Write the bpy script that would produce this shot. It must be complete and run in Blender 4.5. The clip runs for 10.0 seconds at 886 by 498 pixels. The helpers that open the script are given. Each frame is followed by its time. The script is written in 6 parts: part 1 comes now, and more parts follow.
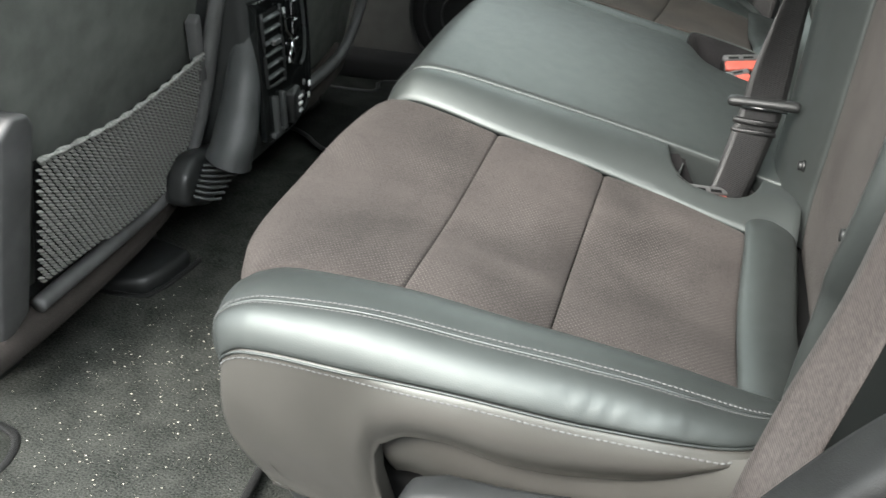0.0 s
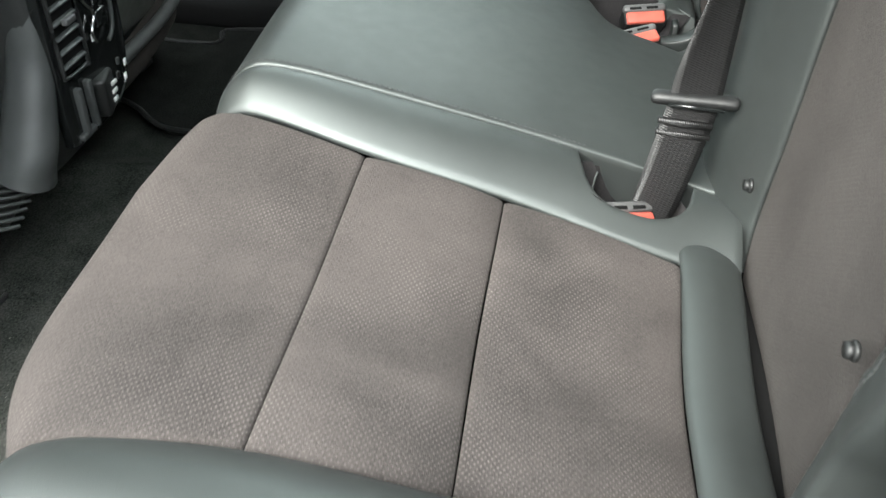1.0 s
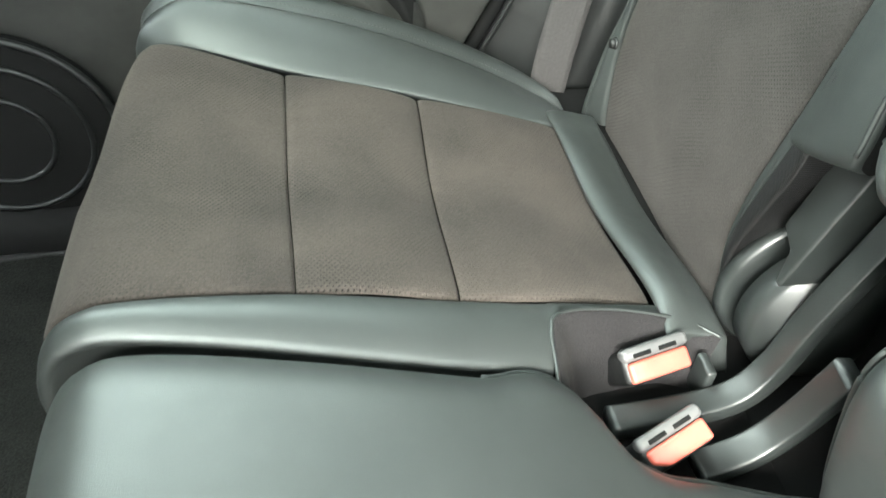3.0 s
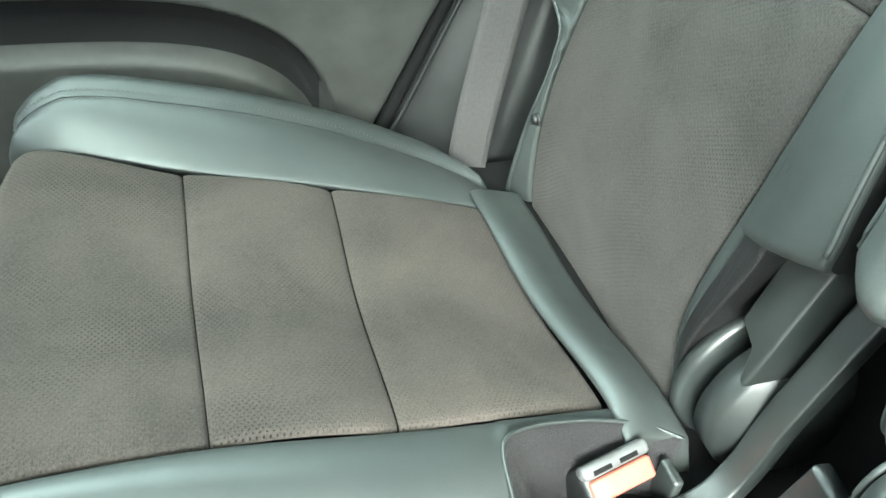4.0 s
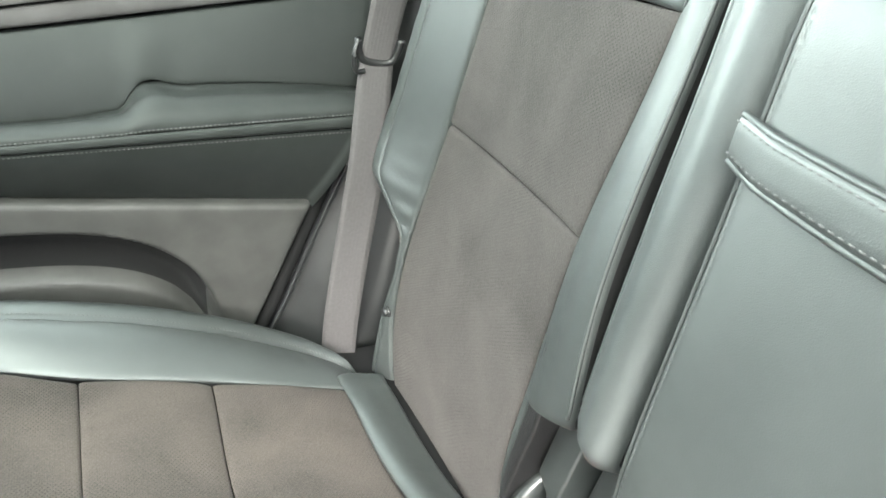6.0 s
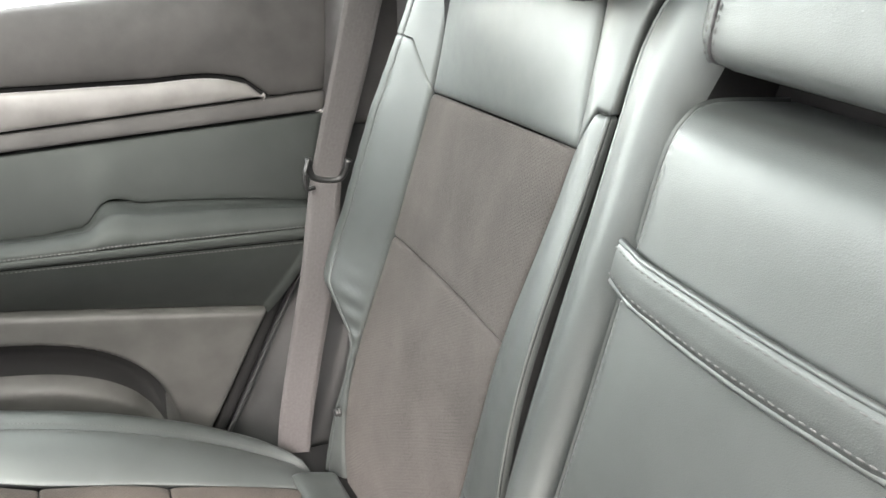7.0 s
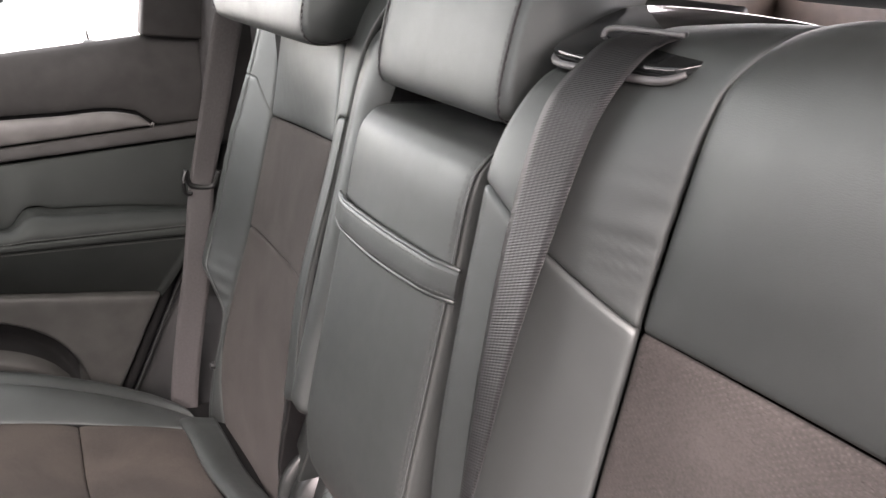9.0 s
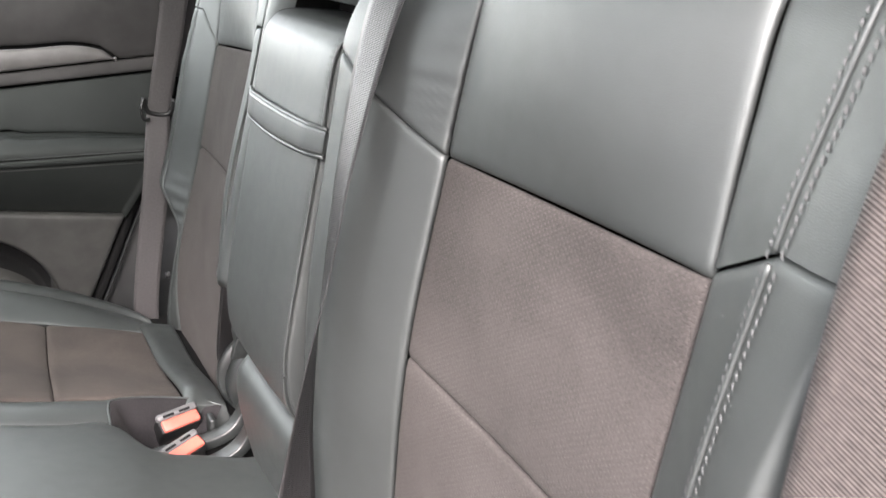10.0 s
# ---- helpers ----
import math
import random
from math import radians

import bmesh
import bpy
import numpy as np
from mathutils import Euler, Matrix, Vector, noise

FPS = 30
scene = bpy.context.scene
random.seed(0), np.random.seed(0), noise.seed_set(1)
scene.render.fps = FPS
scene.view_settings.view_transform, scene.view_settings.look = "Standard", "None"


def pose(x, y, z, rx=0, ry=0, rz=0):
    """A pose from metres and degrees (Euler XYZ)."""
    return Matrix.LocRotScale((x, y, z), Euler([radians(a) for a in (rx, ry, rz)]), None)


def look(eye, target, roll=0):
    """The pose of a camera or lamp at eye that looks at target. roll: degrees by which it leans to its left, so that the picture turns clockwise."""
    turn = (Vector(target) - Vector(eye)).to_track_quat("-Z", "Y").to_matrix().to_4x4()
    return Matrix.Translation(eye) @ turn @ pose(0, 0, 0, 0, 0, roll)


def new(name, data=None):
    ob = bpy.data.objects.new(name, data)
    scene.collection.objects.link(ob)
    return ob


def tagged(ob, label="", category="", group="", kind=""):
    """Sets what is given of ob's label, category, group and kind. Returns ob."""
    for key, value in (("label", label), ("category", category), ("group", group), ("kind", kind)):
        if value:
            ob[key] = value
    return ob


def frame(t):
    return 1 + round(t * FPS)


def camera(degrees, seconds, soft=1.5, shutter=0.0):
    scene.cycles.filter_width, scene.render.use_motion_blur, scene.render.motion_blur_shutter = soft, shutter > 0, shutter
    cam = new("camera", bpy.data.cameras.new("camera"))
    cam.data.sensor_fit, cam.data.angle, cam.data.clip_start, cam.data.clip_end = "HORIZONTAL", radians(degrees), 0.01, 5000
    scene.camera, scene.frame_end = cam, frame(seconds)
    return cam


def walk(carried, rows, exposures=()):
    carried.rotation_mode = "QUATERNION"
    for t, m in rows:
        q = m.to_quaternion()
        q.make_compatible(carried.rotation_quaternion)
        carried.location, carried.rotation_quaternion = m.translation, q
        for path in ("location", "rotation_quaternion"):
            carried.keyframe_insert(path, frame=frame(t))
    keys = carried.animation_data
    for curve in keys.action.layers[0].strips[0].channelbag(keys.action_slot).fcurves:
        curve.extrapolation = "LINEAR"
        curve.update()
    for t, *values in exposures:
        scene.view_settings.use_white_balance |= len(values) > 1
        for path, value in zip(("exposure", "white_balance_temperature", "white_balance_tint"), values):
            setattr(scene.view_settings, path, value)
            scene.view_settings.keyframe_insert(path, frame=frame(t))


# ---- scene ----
cam = camera(54.91, 10.0, shutter=0.2)
# seconds, x, y, z, and the turn in degrees; x towards the boot, y towards the far door, z up from the footwell
ROWS = [
    (0.0, 0.2141, -1.1796, 0.7858, 57.92, -0.77, 17.58),
    (0.5, 0.1923, -1.083, 0.7819, 53.59, -1.51, 11.82),
    (1.0, 0.1598, -0.9212, 0.7832, 51.61, -1.76, 8.73),
    (1.5, 0.1248, -0.7655, 0.7732, 51.21, -2.03, 6.08),
    (2.0, 0.0649, -0.552, 0.7457, 50.54, -2.78, 1.45),
    (2.5, 0.0219, -0.3089, 0.8096, 45.88, -2.89, -4.61),
    (3.0, 0.0044, -0.1479, 0.8273, 46.41, -3.98, -9.84),
    (4.5, 0.023, -0.0574, 0.8177, 51.92, -4.55, -19.38),
    (5.0, 0.0325, -0.0894, 0.8551, 54.03, -4.67, -21.44),
    (5.5, 0.035, -0.1354, 0.8967, 56.65, -4.38, -22.65),
    (6.0, 0.0422, -0.1883, 0.9308, 61.25, -3.94, -23.08),
    (7.5, 0.0401, -0.2898, 0.9892, 69.07, -3.71, -27.13),
    (8.0, 0.0329, -0.3659, 0.9938, 70.29, -3.64, -28.35),
    (8.5, 0.0397, -0.5042, 1.016, 71.11, -3.57, -28.87),
    (9.0, 0.0414, -0.6267, 1.0205, 70.83, -3.05, -29.16),
    (9.5, 0.0574, -0.7332, 1.0002, 70.28, -2.74, -29.24),
    (10.0, 0.076, -0.8342, 0.9626, 69.93, -2.97, -28.66),
]
EXPOSURES = [(0.0, 3.2, 6400, 8), (1.0, 3.55, 6280, 6), (1.5, 3.68, 6320, 7), (2.0, 3.9, 6500, 9), (2.5, 4.45, 6480, 6), (3.0, 5.0, 6380, 3), (4.4, 5.35, 5950, -6), (5.5, 5.5, 6200, 4), (6.2, 5.6, 6450, 10), (7.5, 5.1, 6850, 20), (8.0, 4.8, 6950, 20), (8.5, 4.35, 6850, 28), (9.0, 4.08, 6850, 28), (10.0, 4.35, 6550, 22)]
walk(cam, [(t, pose(*p)) for t, *p in ROWS], EXPOSURES)

# ---- light ----
world = bpy.data.worlds.new("sky")
scene.world = world
world.use_nodes = True
_nt = world.node_tree
_sky = _nt.nodes.new("ShaderNodeTexSky")
_sky.sky_type, _sky.sun_disc = "NISHITA", False
_sky.sun_elevation, _sky.sun_rotation = radians(41.0), radians(206.6)
_sky.air_density, _sky.dust_density, _sky.ozone_density = 1.2, 4.0, 1.0
_soft = _nt.nodes.new("ShaderNodeMix")
_soft.data_type = "RGBA"
_soft.inputs["Factor"].default_value = 0.75
_soft.inputs["B"].default_value = (9.0, 9.2, 9.0, 1)
_nt.links.new(_sky.outputs["Color"], _soft.inputs["A"])
_nt.links.new(_soft.outputs["Result"], _nt.nodes["Background"].inputs["Color"])
_nt.nodes["Background"].inputs["Strength"].default_value = 0.14
SUN = bpy.data.lights.new("sun", "SUN")
SUN.energy, SUN.angle, SUN.color = 1.6, radians(35), (1.0, 0.97, 0.93)
new("sun", SUN).matrix_world = look((-3, -6, 6.0), (0, 0, 0.3))


# ---- materials ----
def material(name, base, rough=0.5, metal=0.0, spec=0.5):
    m = bpy.data.materials.new(name)
    m.use_nodes = True
    b = m.node_tree.nodes["Principled BSDF"]
    b.inputs["Base Color"].default_value = (*base, 1)
    b.inputs["Roughness"].default_value = rough
    b.inputs["Metallic"].default_value = metal
    b.inputs["Specular IOR Level"].default_value = spec
    return m, m.node_tree, b


def node(nt, kind, links=(), **props):
    n = nt.nodes.new("ShaderNode" + kind)
    for k, v in props.items():
        setattr(n, k, v)
    for key, value in links:
        if isinstance(value, bpy.types.NodeSocket):
            nt.links.new(value, n.inputs[key])
        else:
            n.inputs[key].default_value = value
    return n


def mapped(nt, uv=False):
    c = node(nt, "TexCoord")
    return c.outputs["UV"] if uv else c.outputs["Object"]


def mottle(nt, b, where, dark, light, scale, detail=4.0, lo=0.35, hi=0.65):
    """Base colour that wanders between two tones."""
    n = node(nt, "TexNoise", [("Vector", where), ("Scale", scale), ("Detail", detail)])
    r = node(nt, "ValToRGB", [("Fac", n.outputs["Fac"])])
    r.color_ramp.elements[0].position, r.color_ramp.elements[1].position = lo, hi
    r.color_ramp.elements[0].color, r.color_ramp.elements[1].color = (*dark, 1), (*light, 1)
    nt.links.new(r.outputs["Color"], b.inputs["Base Color"])
    return r.outputs["Color"]


def relief(nt, b, heights):
    """Chain of bumps: (height socket, distance in metres, strength)."""
    last = None
    for h, dist, strength in heights:
        n = node(nt, "Bump", [("Height", h), ("Distance", dist), ("Strength", strength)])
        if last:
            nt.links.new(last, n.inputs["Normal"])
        last = n.outputs["Normal"]
    nt.links.new(last, b.inputs["Normal"])


def leather(name, dark, light, rough=0.42, grain=1.0, spec=0.5):
    m, nt, b = material(name, light, rough, 0, spec)
    b.inputs["Specular Tint"].default_value = (0.92, 1.0, 0.98, 1)
    w = mapped(nt)
    mottle(nt, b, w, dark, light, 9.0)
    cells = node(nt, "TexVoronoi", [("Vector", w), ("Scale", 720.0)], feature="DISTANCE_TO_EDGE")
    edge = node(nt, "Math", [(0, cells.outputs["Distance"]), (1, 0.25)], operation="MINIMUM")
    soft = node(nt, "TexNoise", [("Vector", w), ("Scale", 26.0), ("Detail", 3.0)])
    worn = node(nt, "TexNoise", [("Vector", w), ("Scale", 60.0), ("Detail", 5.0)])
    r = node(nt, "MapRange", [("Value", worn.outputs["Fac"]), ("From Min", 0.3), ("From Max", 0.7), ("To Min", rough - 0.02), ("To Max", rough + 0.03)])
    nt.links.new(r.outputs["Result"], b.inputs["Roughness"])
    # soft unevenness of the padding and the fine grain of the hide
    relief(nt, b, [(soft.outputs["Fac"], 0.003, 0.03), (edge.outputs["Value"], 0.0005, 0.30 * grain)])
    return m


def suede(name, dark, light, holes=1.0, tone=0.3):
    m, nt, b = material(name, light, 0.95, 0, 0.12)
    w, uv = mapped(nt), mapped(nt, True)
    broad = node(nt, "TexNoise", [("Vector", w), ("Scale", 9.0), ("Detail", 5.0), ("Distortion", 0.5)])
    pile = node(nt, "TexNoise", [("Vector", w), ("Scale", 520.0), ("Detail", 3.0)])
    blend = node(nt, "Math", [(0, broad.outputs["Fac"]), (1, 0.55), (2, 0.0)], operation="MULTIPLY_ADD")
    tint = node(nt, "Math", [(0, pile.outputs["Fac"]), (1, 0.45), (2, blend.outputs["Value"])], operation="MULTIPLY_ADD")
    shade = node(nt, "ValToRGB", [("Fac", tint.outputs["Value"])])
    shade.color_ramp.elements[0].position, shade.color_ramp.elements[1].position = 0.37, 0.63
    shade.color_ramp.elements[0].color, shade.color_ramp.elements[1].color = (*dark, 1), (*light, 1)
    colour = shade.outputs["Color"]
    fine = node(nt, "TexNoise", [("Vector", w), ("Scale", 900.0), ("Detail", 2.0)])
    streak = node(nt, "TexNoise", [("Vector", w), ("Scale", 70.0), ("Detail", 4.0)])
    b.inputs["Sheen Weight"].default_value = 0.03
    b.inputs["Sheen Roughness"].default_value = 0.5
    b.inputs["Sheen Tint"].default_value = (0.9, 0.85, 0.8, 1)
    # staggered rows of small punched holes, 4 mm apart
    s = node(nt, "SeparateXYZ", [("Vector", uv)])
    pitch = 0.0044
    px = node(nt, "Math", [(0, s.outputs["X"]), (1, pitch)], operation="DIVIDE")
    py = node(nt, "Math", [(0, s.outputs["Y"]), (1, pitch * 0.67)], operation="DIVIDE")
    row = node(nt, "Math", [(0, py.outputs["Value"])], operation="FLOOR")
    odd = node(nt, "Math", [(0, row.outputs["Value"]), (1, 2.0)], operation="MODULO")
    shift = node(nt, "Math", [(0, odd.outputs["Value"]), (1, 0.5), (2, px.outputs["Value"])], operation="MULTIPLY_ADD")
    fx = node(nt, "Math", [(0, shift.outputs["Value"])], operation="FRACT")
    fy = node(nt, "Math", [(0, py.outputs["Value"])], operation="FRACT")
    dx = node(nt, "Math", [(0, fx.outputs["Value"]), (1, 0.5)], operation="SUBTRACT")
    dy = node(nt, "Math", [(0, fy.outputs["Value"]), (1, 0.5)], operation="SUBTRACT")
    dys = node(nt, "Math", [(0, dy.outputs["Value"]), (1, 0.67)], operation="MULTIPLY")
    d2 = node(nt, "Math", [(0, dx.outputs["Value"]), (1, 2.0)], operation="POWER")
    e2 = node(nt, "Math", [(0, dys.outputs["Value"]), (1, 2.0)], operation="POWER")
    r2 = node(nt, "Math", [(0, d2.outputs["Value"]), (1, e2.outputs["Value"])], operation="ADD")
    hole = node(nt, "MapRange", [("Value", r2.outputs["Value"]), ("From Min", 0.014), ("From Max", 0.034), ("To Min", 0.0), ("To Max", 1.0)])
    # the nap closes over the holes in patches
    nap = node(nt, "TexNoise", [("Vector", w), ("Scale", 11.0), ("Detail", 3.0)])
    shut = node(nt, "MapRange", [("Value", nap.outputs["Fac"]), ("From Min", 0.40), ("From Max", 0.66), ("To Min", 1.0), ("To Max", 1.0 + (tone - 1.0) * holes)])
    amount = node(nt, "MapRange", [("Value", hole.outputs["Result"]), ("To Min", shut.outputs["Result"]), ("To Max", 1.0)])
    mix = node(nt, "Mix", [("Factor", 1.0), ("A", colour), ("B", amount.outputs["Result"])], data_type="RGBA", blend_type="MULTIPLY")
    nt.links.new(mix.outputs["Result"], b.inputs["Base Color"])
    relief(nt, b, [(streak.outputs["Fac"], 0.002, 0.06), (fine.outputs["Fac"], 0.0010, 0.7), (hole.outputs["Result"], 0.0008, 0.6 * holes)])
    return m


def plastic(name, base, rough=0.5, grain=0.4, scale=900.0, spec=0.5):
    m, nt, b = material(name, base, rough, 0, spec)
    w = mapped(nt)
    mottle(nt, b, w, tuple(c * 0.8 for c in base), tuple(c * 1.15 for c in base), 22.0)
    n = node(nt, "TexNoise", [("Vector", w), ("Scale", scale), ("Detail", 2.0)])
    d = node(nt, "TexNoise", [("Vector", w), ("Scale", 45.0), ("Detail", 6.0)])
    r = node(nt, "MapRange", [("Value", d.outputs["Fac"]), ("From Min", 0.3), ("From Max", 0.7), ("To Min", rough - 0.06), ("To Max", rough + 0.08)])
    nt.links.new(r.outputs["Result"], b.inputs["Roughness"])
    relief(nt, b, [(n.outputs["Fac"], 0.0004, grain)])
    return m


def webbing(name, dark, light, spec=0.25, rough=0.5, sheen=0.04, weave=1.0):
    """Woven belt: long ribs crossed by a slanting twill."""
    m, nt, b = material(name, light, rough, 0, spec)
    uv = mapped(nt, True)
    s = node(nt, "SeparateXYZ", [("Vector", uv)])
    rib = node(nt, "Math", [(0, node(nt, "Math", [(0, s.outputs["Y"]), (1, 2 * math.pi / 0.0042)], operation="MULTIPLY").outputs["Value"])], operation="SINE")
    run = node(nt, "Math", [(0, s.outputs["X"]), (1, 2 * math.pi / 0.0021)], operation="MULTIPLY")
    lean = node(nt, "Math", [(0, s.outputs["Y"]), (1, 2 * math.pi / 0.0052), (2, run.outputs["Value"])], operation="MULTIPLY_ADD")
    twill = node(nt, "Math", [(0, lean.outputs["Value"])], operation="SINE")
    h = node(nt, "Math", [(0, rib.outputs["Value"]), (1, 0.35), (2, twill.outputs["Value"])], operation="MULTIPLY_ADD")
    n = node(nt, "TexNoise", [("Vector", uv), ("Scale", 260.0), ("Detail", 4.0)])
    t = node(nt, "Math", [(0, h.outputs["Value"]), (1, 0.09 * weave), (2, n.outputs["Fac"])], operation="MULTIPLY_ADD")
    r = node(nt, "ValToRGB", [("Fac", t.outputs["Value"])])
    r.color_ramp.elements[0].position, r.color_ramp.elements[1].position = 0.28, 0.78
    r.color_ramp.elements[0].color, r.color_ramp.elements[1].color = (*dark, 1), (*light, 1)
    nt.links.new(r.outputs["Color"], b.inputs["Base Color"])
    b.inputs["Sheen Weight"].default_value = sheen
    relief(nt, b, [(n.outputs["Fac"], 0.0004, 0.25), (h.outputs["Value"], 0.0003, 0.5 * weave)])
    return m


def carpet(name, dark, light):
    m, nt, b = material(name, light, 1.0, 0, 0.1)
    w = mapped(nt)
    n1 = node(nt, "TexNoise", [("Vector", w), ("Scale", 420.0), ("Detail", 3.0)])
    n2 = node(nt, "TexNoise", [("Vector", w), ("Scale", 24.0), ("Detail", 5.0)])
    t = node(nt, "Math", [(0, n2.outputs["Fac"]), (1, 0.4), (2, n1.outputs["Fac"])], operation="MULTIPLY_ADD")
    r = node(nt, "ValToRGB", [("Fac", t.outputs["Value"])])
    r.color_ramp.elements[0].position, r.color_ramp.elements[1].position = 0.5, 0.95
    r.color_ramp.elements[0].color, r.color_ramp.elements[1].color = (*dark, 1), (*light, 1)
    nt.links.new(r.outputs["Color"], b.inputs["Base Color"])
    b.inputs["Specular IOR Level"].default_value = 0.02
    relief(nt, b, [(n1.outputs["Fac"], 0.003, 0.8)])
    return m


LEATHER = leather("black_leather", (0.0125, 0.0141, 0.0135), (0.0180, 0.0201, 0.0193), 0.51, 1.0, 0.80)
LEATHER_DOOR = leather("door_vinyl", (0.0115, 0.0128, 0.0121), (0.0160, 0.0177, 0.0168), 0.58, 1.0, 0.24)
LEATHER_SIDE = leather("side_vinyl", (0.038, 0.0360, 0.0322), (0.051, 0.0482, 0.0435), 0.42)
# one suede with the light put into its tones: pale holes near, dark far
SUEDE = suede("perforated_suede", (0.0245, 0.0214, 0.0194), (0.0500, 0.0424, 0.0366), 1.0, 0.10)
SUEDE_NEAR_SEAT = suede("near_seat_suede", (0.0245, 0.0215, 0.0202), (0.0530, 0.0464, 0.0435), 1.0, 2.3)
SUEDE_BACK = suede("far_back_suede", (0.0225, 0.0206, 0.0194), (0.0440, 0.0402, 0.0378), 1.0, 0.20)
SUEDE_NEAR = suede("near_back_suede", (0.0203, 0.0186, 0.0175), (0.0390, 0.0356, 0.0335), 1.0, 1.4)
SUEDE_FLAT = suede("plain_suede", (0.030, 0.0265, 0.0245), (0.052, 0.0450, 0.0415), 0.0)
CLOTH_BLACK = suede("black_lining_cloth", (0.010, 0.0095, 0.010), (0.021, 0.020, 0.0205), 0.0)
THREAD = material("grey_thread", (0.078, 0.080, 0.079), 0.7)[0]
THREAD_DIM = material("dim_thread", (0.045, 0.047, 0.046), 0.7)[0]
THREAD_DARK = material("dark_thread", (0.012, 0.011, 0.012), 0.7)[0]
PLASTIC = plastic("black_plastic", (0.018, 0.019, 0.019), 0.42)
PLASTIC_GREY = plastic("charcoal_plastic", (0.045, 0.048, 0.048), 0.48)
PLASTIC_DOOR = plastic("grained_door_plastic", (0.031, 0.031, 0.029), 0.55, 0.4, 900.0, 0.35)
PLASTIC_TOP = plastic("soft_door_top", (0.028, 0.0265, 0.0262), 0.62, 0.4, 900.0, 0.3)
GLOSS = material("piano_black", (0.008, 0.009, 0.009), 0.07)[0]
SATIN = plastic("satin_trim", (0.105, 0.100, 0.098), 0.38, 0.15, 200.0)
DARK = plastic("matt_black_plastic", (0.006, 0.0065, 0.0065), 0.5)
CHROME = material("bright_metal", (0.62, 0.63, 0.63), 0.22, 1.0)[0]
ORANGE = plastic("red_button", (0.42, 0.085, 0.060), 0.45, 0.2)
BUCKLE_GREY = plastic("grey_buckle_edge", (0.075, 0.075, 0.075), 0.45, 0.2)
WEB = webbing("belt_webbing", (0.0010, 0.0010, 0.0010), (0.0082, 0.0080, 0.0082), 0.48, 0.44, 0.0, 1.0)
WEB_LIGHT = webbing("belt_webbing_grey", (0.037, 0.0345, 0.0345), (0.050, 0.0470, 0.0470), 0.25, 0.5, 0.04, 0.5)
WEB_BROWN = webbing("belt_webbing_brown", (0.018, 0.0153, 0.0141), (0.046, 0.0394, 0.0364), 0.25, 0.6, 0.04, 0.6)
CARPET = carpet("floor_carpet", (0.009, 0.0098, 0.009), (0.055, 0.058, 0.052))
# darker copy of the mat pile, for the shade in the far footwell
MAT_SHADED = carpet("shaded_mat_carpet", (0.006, 0.0064, 0.006), (0.026, 0.027, 0.025))
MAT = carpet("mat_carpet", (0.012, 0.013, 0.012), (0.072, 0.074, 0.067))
BINDING = webbing("mat_binding", (0.005, 0.005, 0.005), (0.016, 0.016, 0.0155))
NET = webbing("net_cord", (0.10, 0.10, 0.095), (0.40, 0.40, 0.375))
SHELL = plastic("seat_back_shell", (0.125, 0.133, 0.120), 0.62, 0.6, 600.0)
HEADLINER = plastic("headliner_cloth", (0.11, 0.107, 0.10), 0.95, 0.6, 500.0)
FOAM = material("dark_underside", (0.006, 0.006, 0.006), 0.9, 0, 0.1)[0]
HINGE = plastic("hinge_plastic", (0.0135, 0.0158, 0.0152), 0.40, 0.1, 900.0, 0.6)
TRIM_DARK = plastic("pillar_plastic", (0.0105, 0.0112, 0.0112), 0.42, 0.3, 900.0, 0.45)
# also colours the black sheets that stand in for shade in slots and gaps
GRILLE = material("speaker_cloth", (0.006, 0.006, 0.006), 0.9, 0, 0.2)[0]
BOOT = plastic("brown_boot_trim", (0.055, 0.040, 0.030), 0.6)
CRUMB = material("pale_crumb", (0.62, 0.58, 0.50), 0.8)[0]
GROUND = plastic("asphalt", (0.085, 0.085, 0.083), 0.9, 0.6, 60.0)
WHITE = plastic("white_paint", (0.78, 0.78, 0.77), 0.25, 0.0)
GLASS = bpy.data.materials.new("window_glass")
GLASS.use_nodes = True
_g = GLASS.node_tree
_clear = node(_g, "BsdfTransparent", [("Color", (0.90, 0.93, 0.91, 1))])
_shine = node(_g, "BsdfGlossy", [("Roughness", 0.02)])
_mix = node(_g, "MixShader", [("Fac", 0.06), (1, _clear.outputs["BSDF"]), (2, _shine.outputs["BSDF"])])
_g.links.new(_mix.outputs["Shader"], _g.nodes["Material Output"].inputs["Surface"])
TINTED = GLASS.copy()
TINTED.name = "tinted_roof_glass"
TINTED.node_tree.nodes["Transparent BSDF"].inputs["Color"].default_value = (0.40, 0.42, 0.41, 1)


# ---- building helpers ----
def thing(name, label, category, group="", kind="", at=(0, 0, 0)):
    ob = new(name)
    ob.location = at
    return tagged(ob, label, category, group, kind)


def link_mesh(name, verts, faces, mat, parent, label="", smooth=True, uvs=None, kind=""):
    me = bpy.data.meshes.new(name)
    me.from_pydata([tuple(v) for v in verts], [], faces)
    if smooth:
        me.polygons.foreach_set("use_smooth", [True] * len(me.polygons))
    if uvs is not None:
        layer = me.uv_layers.new(name="metres")
        idx = np.zeros(len(me.loops), dtype=np.int32)
        me.loops.foreach_get("vertex_index", idx)
        layer.data.foreach_set("uv", np.asarray(uvs, dtype=np.float32)[idx].ravel())
    me.materials.append(mat)
    me.update()
    ob = new(name, me)
    if parent is not None:
        ob.parent = parent
        ob.matrix_parent_inverse = Matrix.Translation(parent.location if parent.type == "EMPTY" else (0, 0, 0)).inverted()
    return tagged(ob, label, "", "", kind)


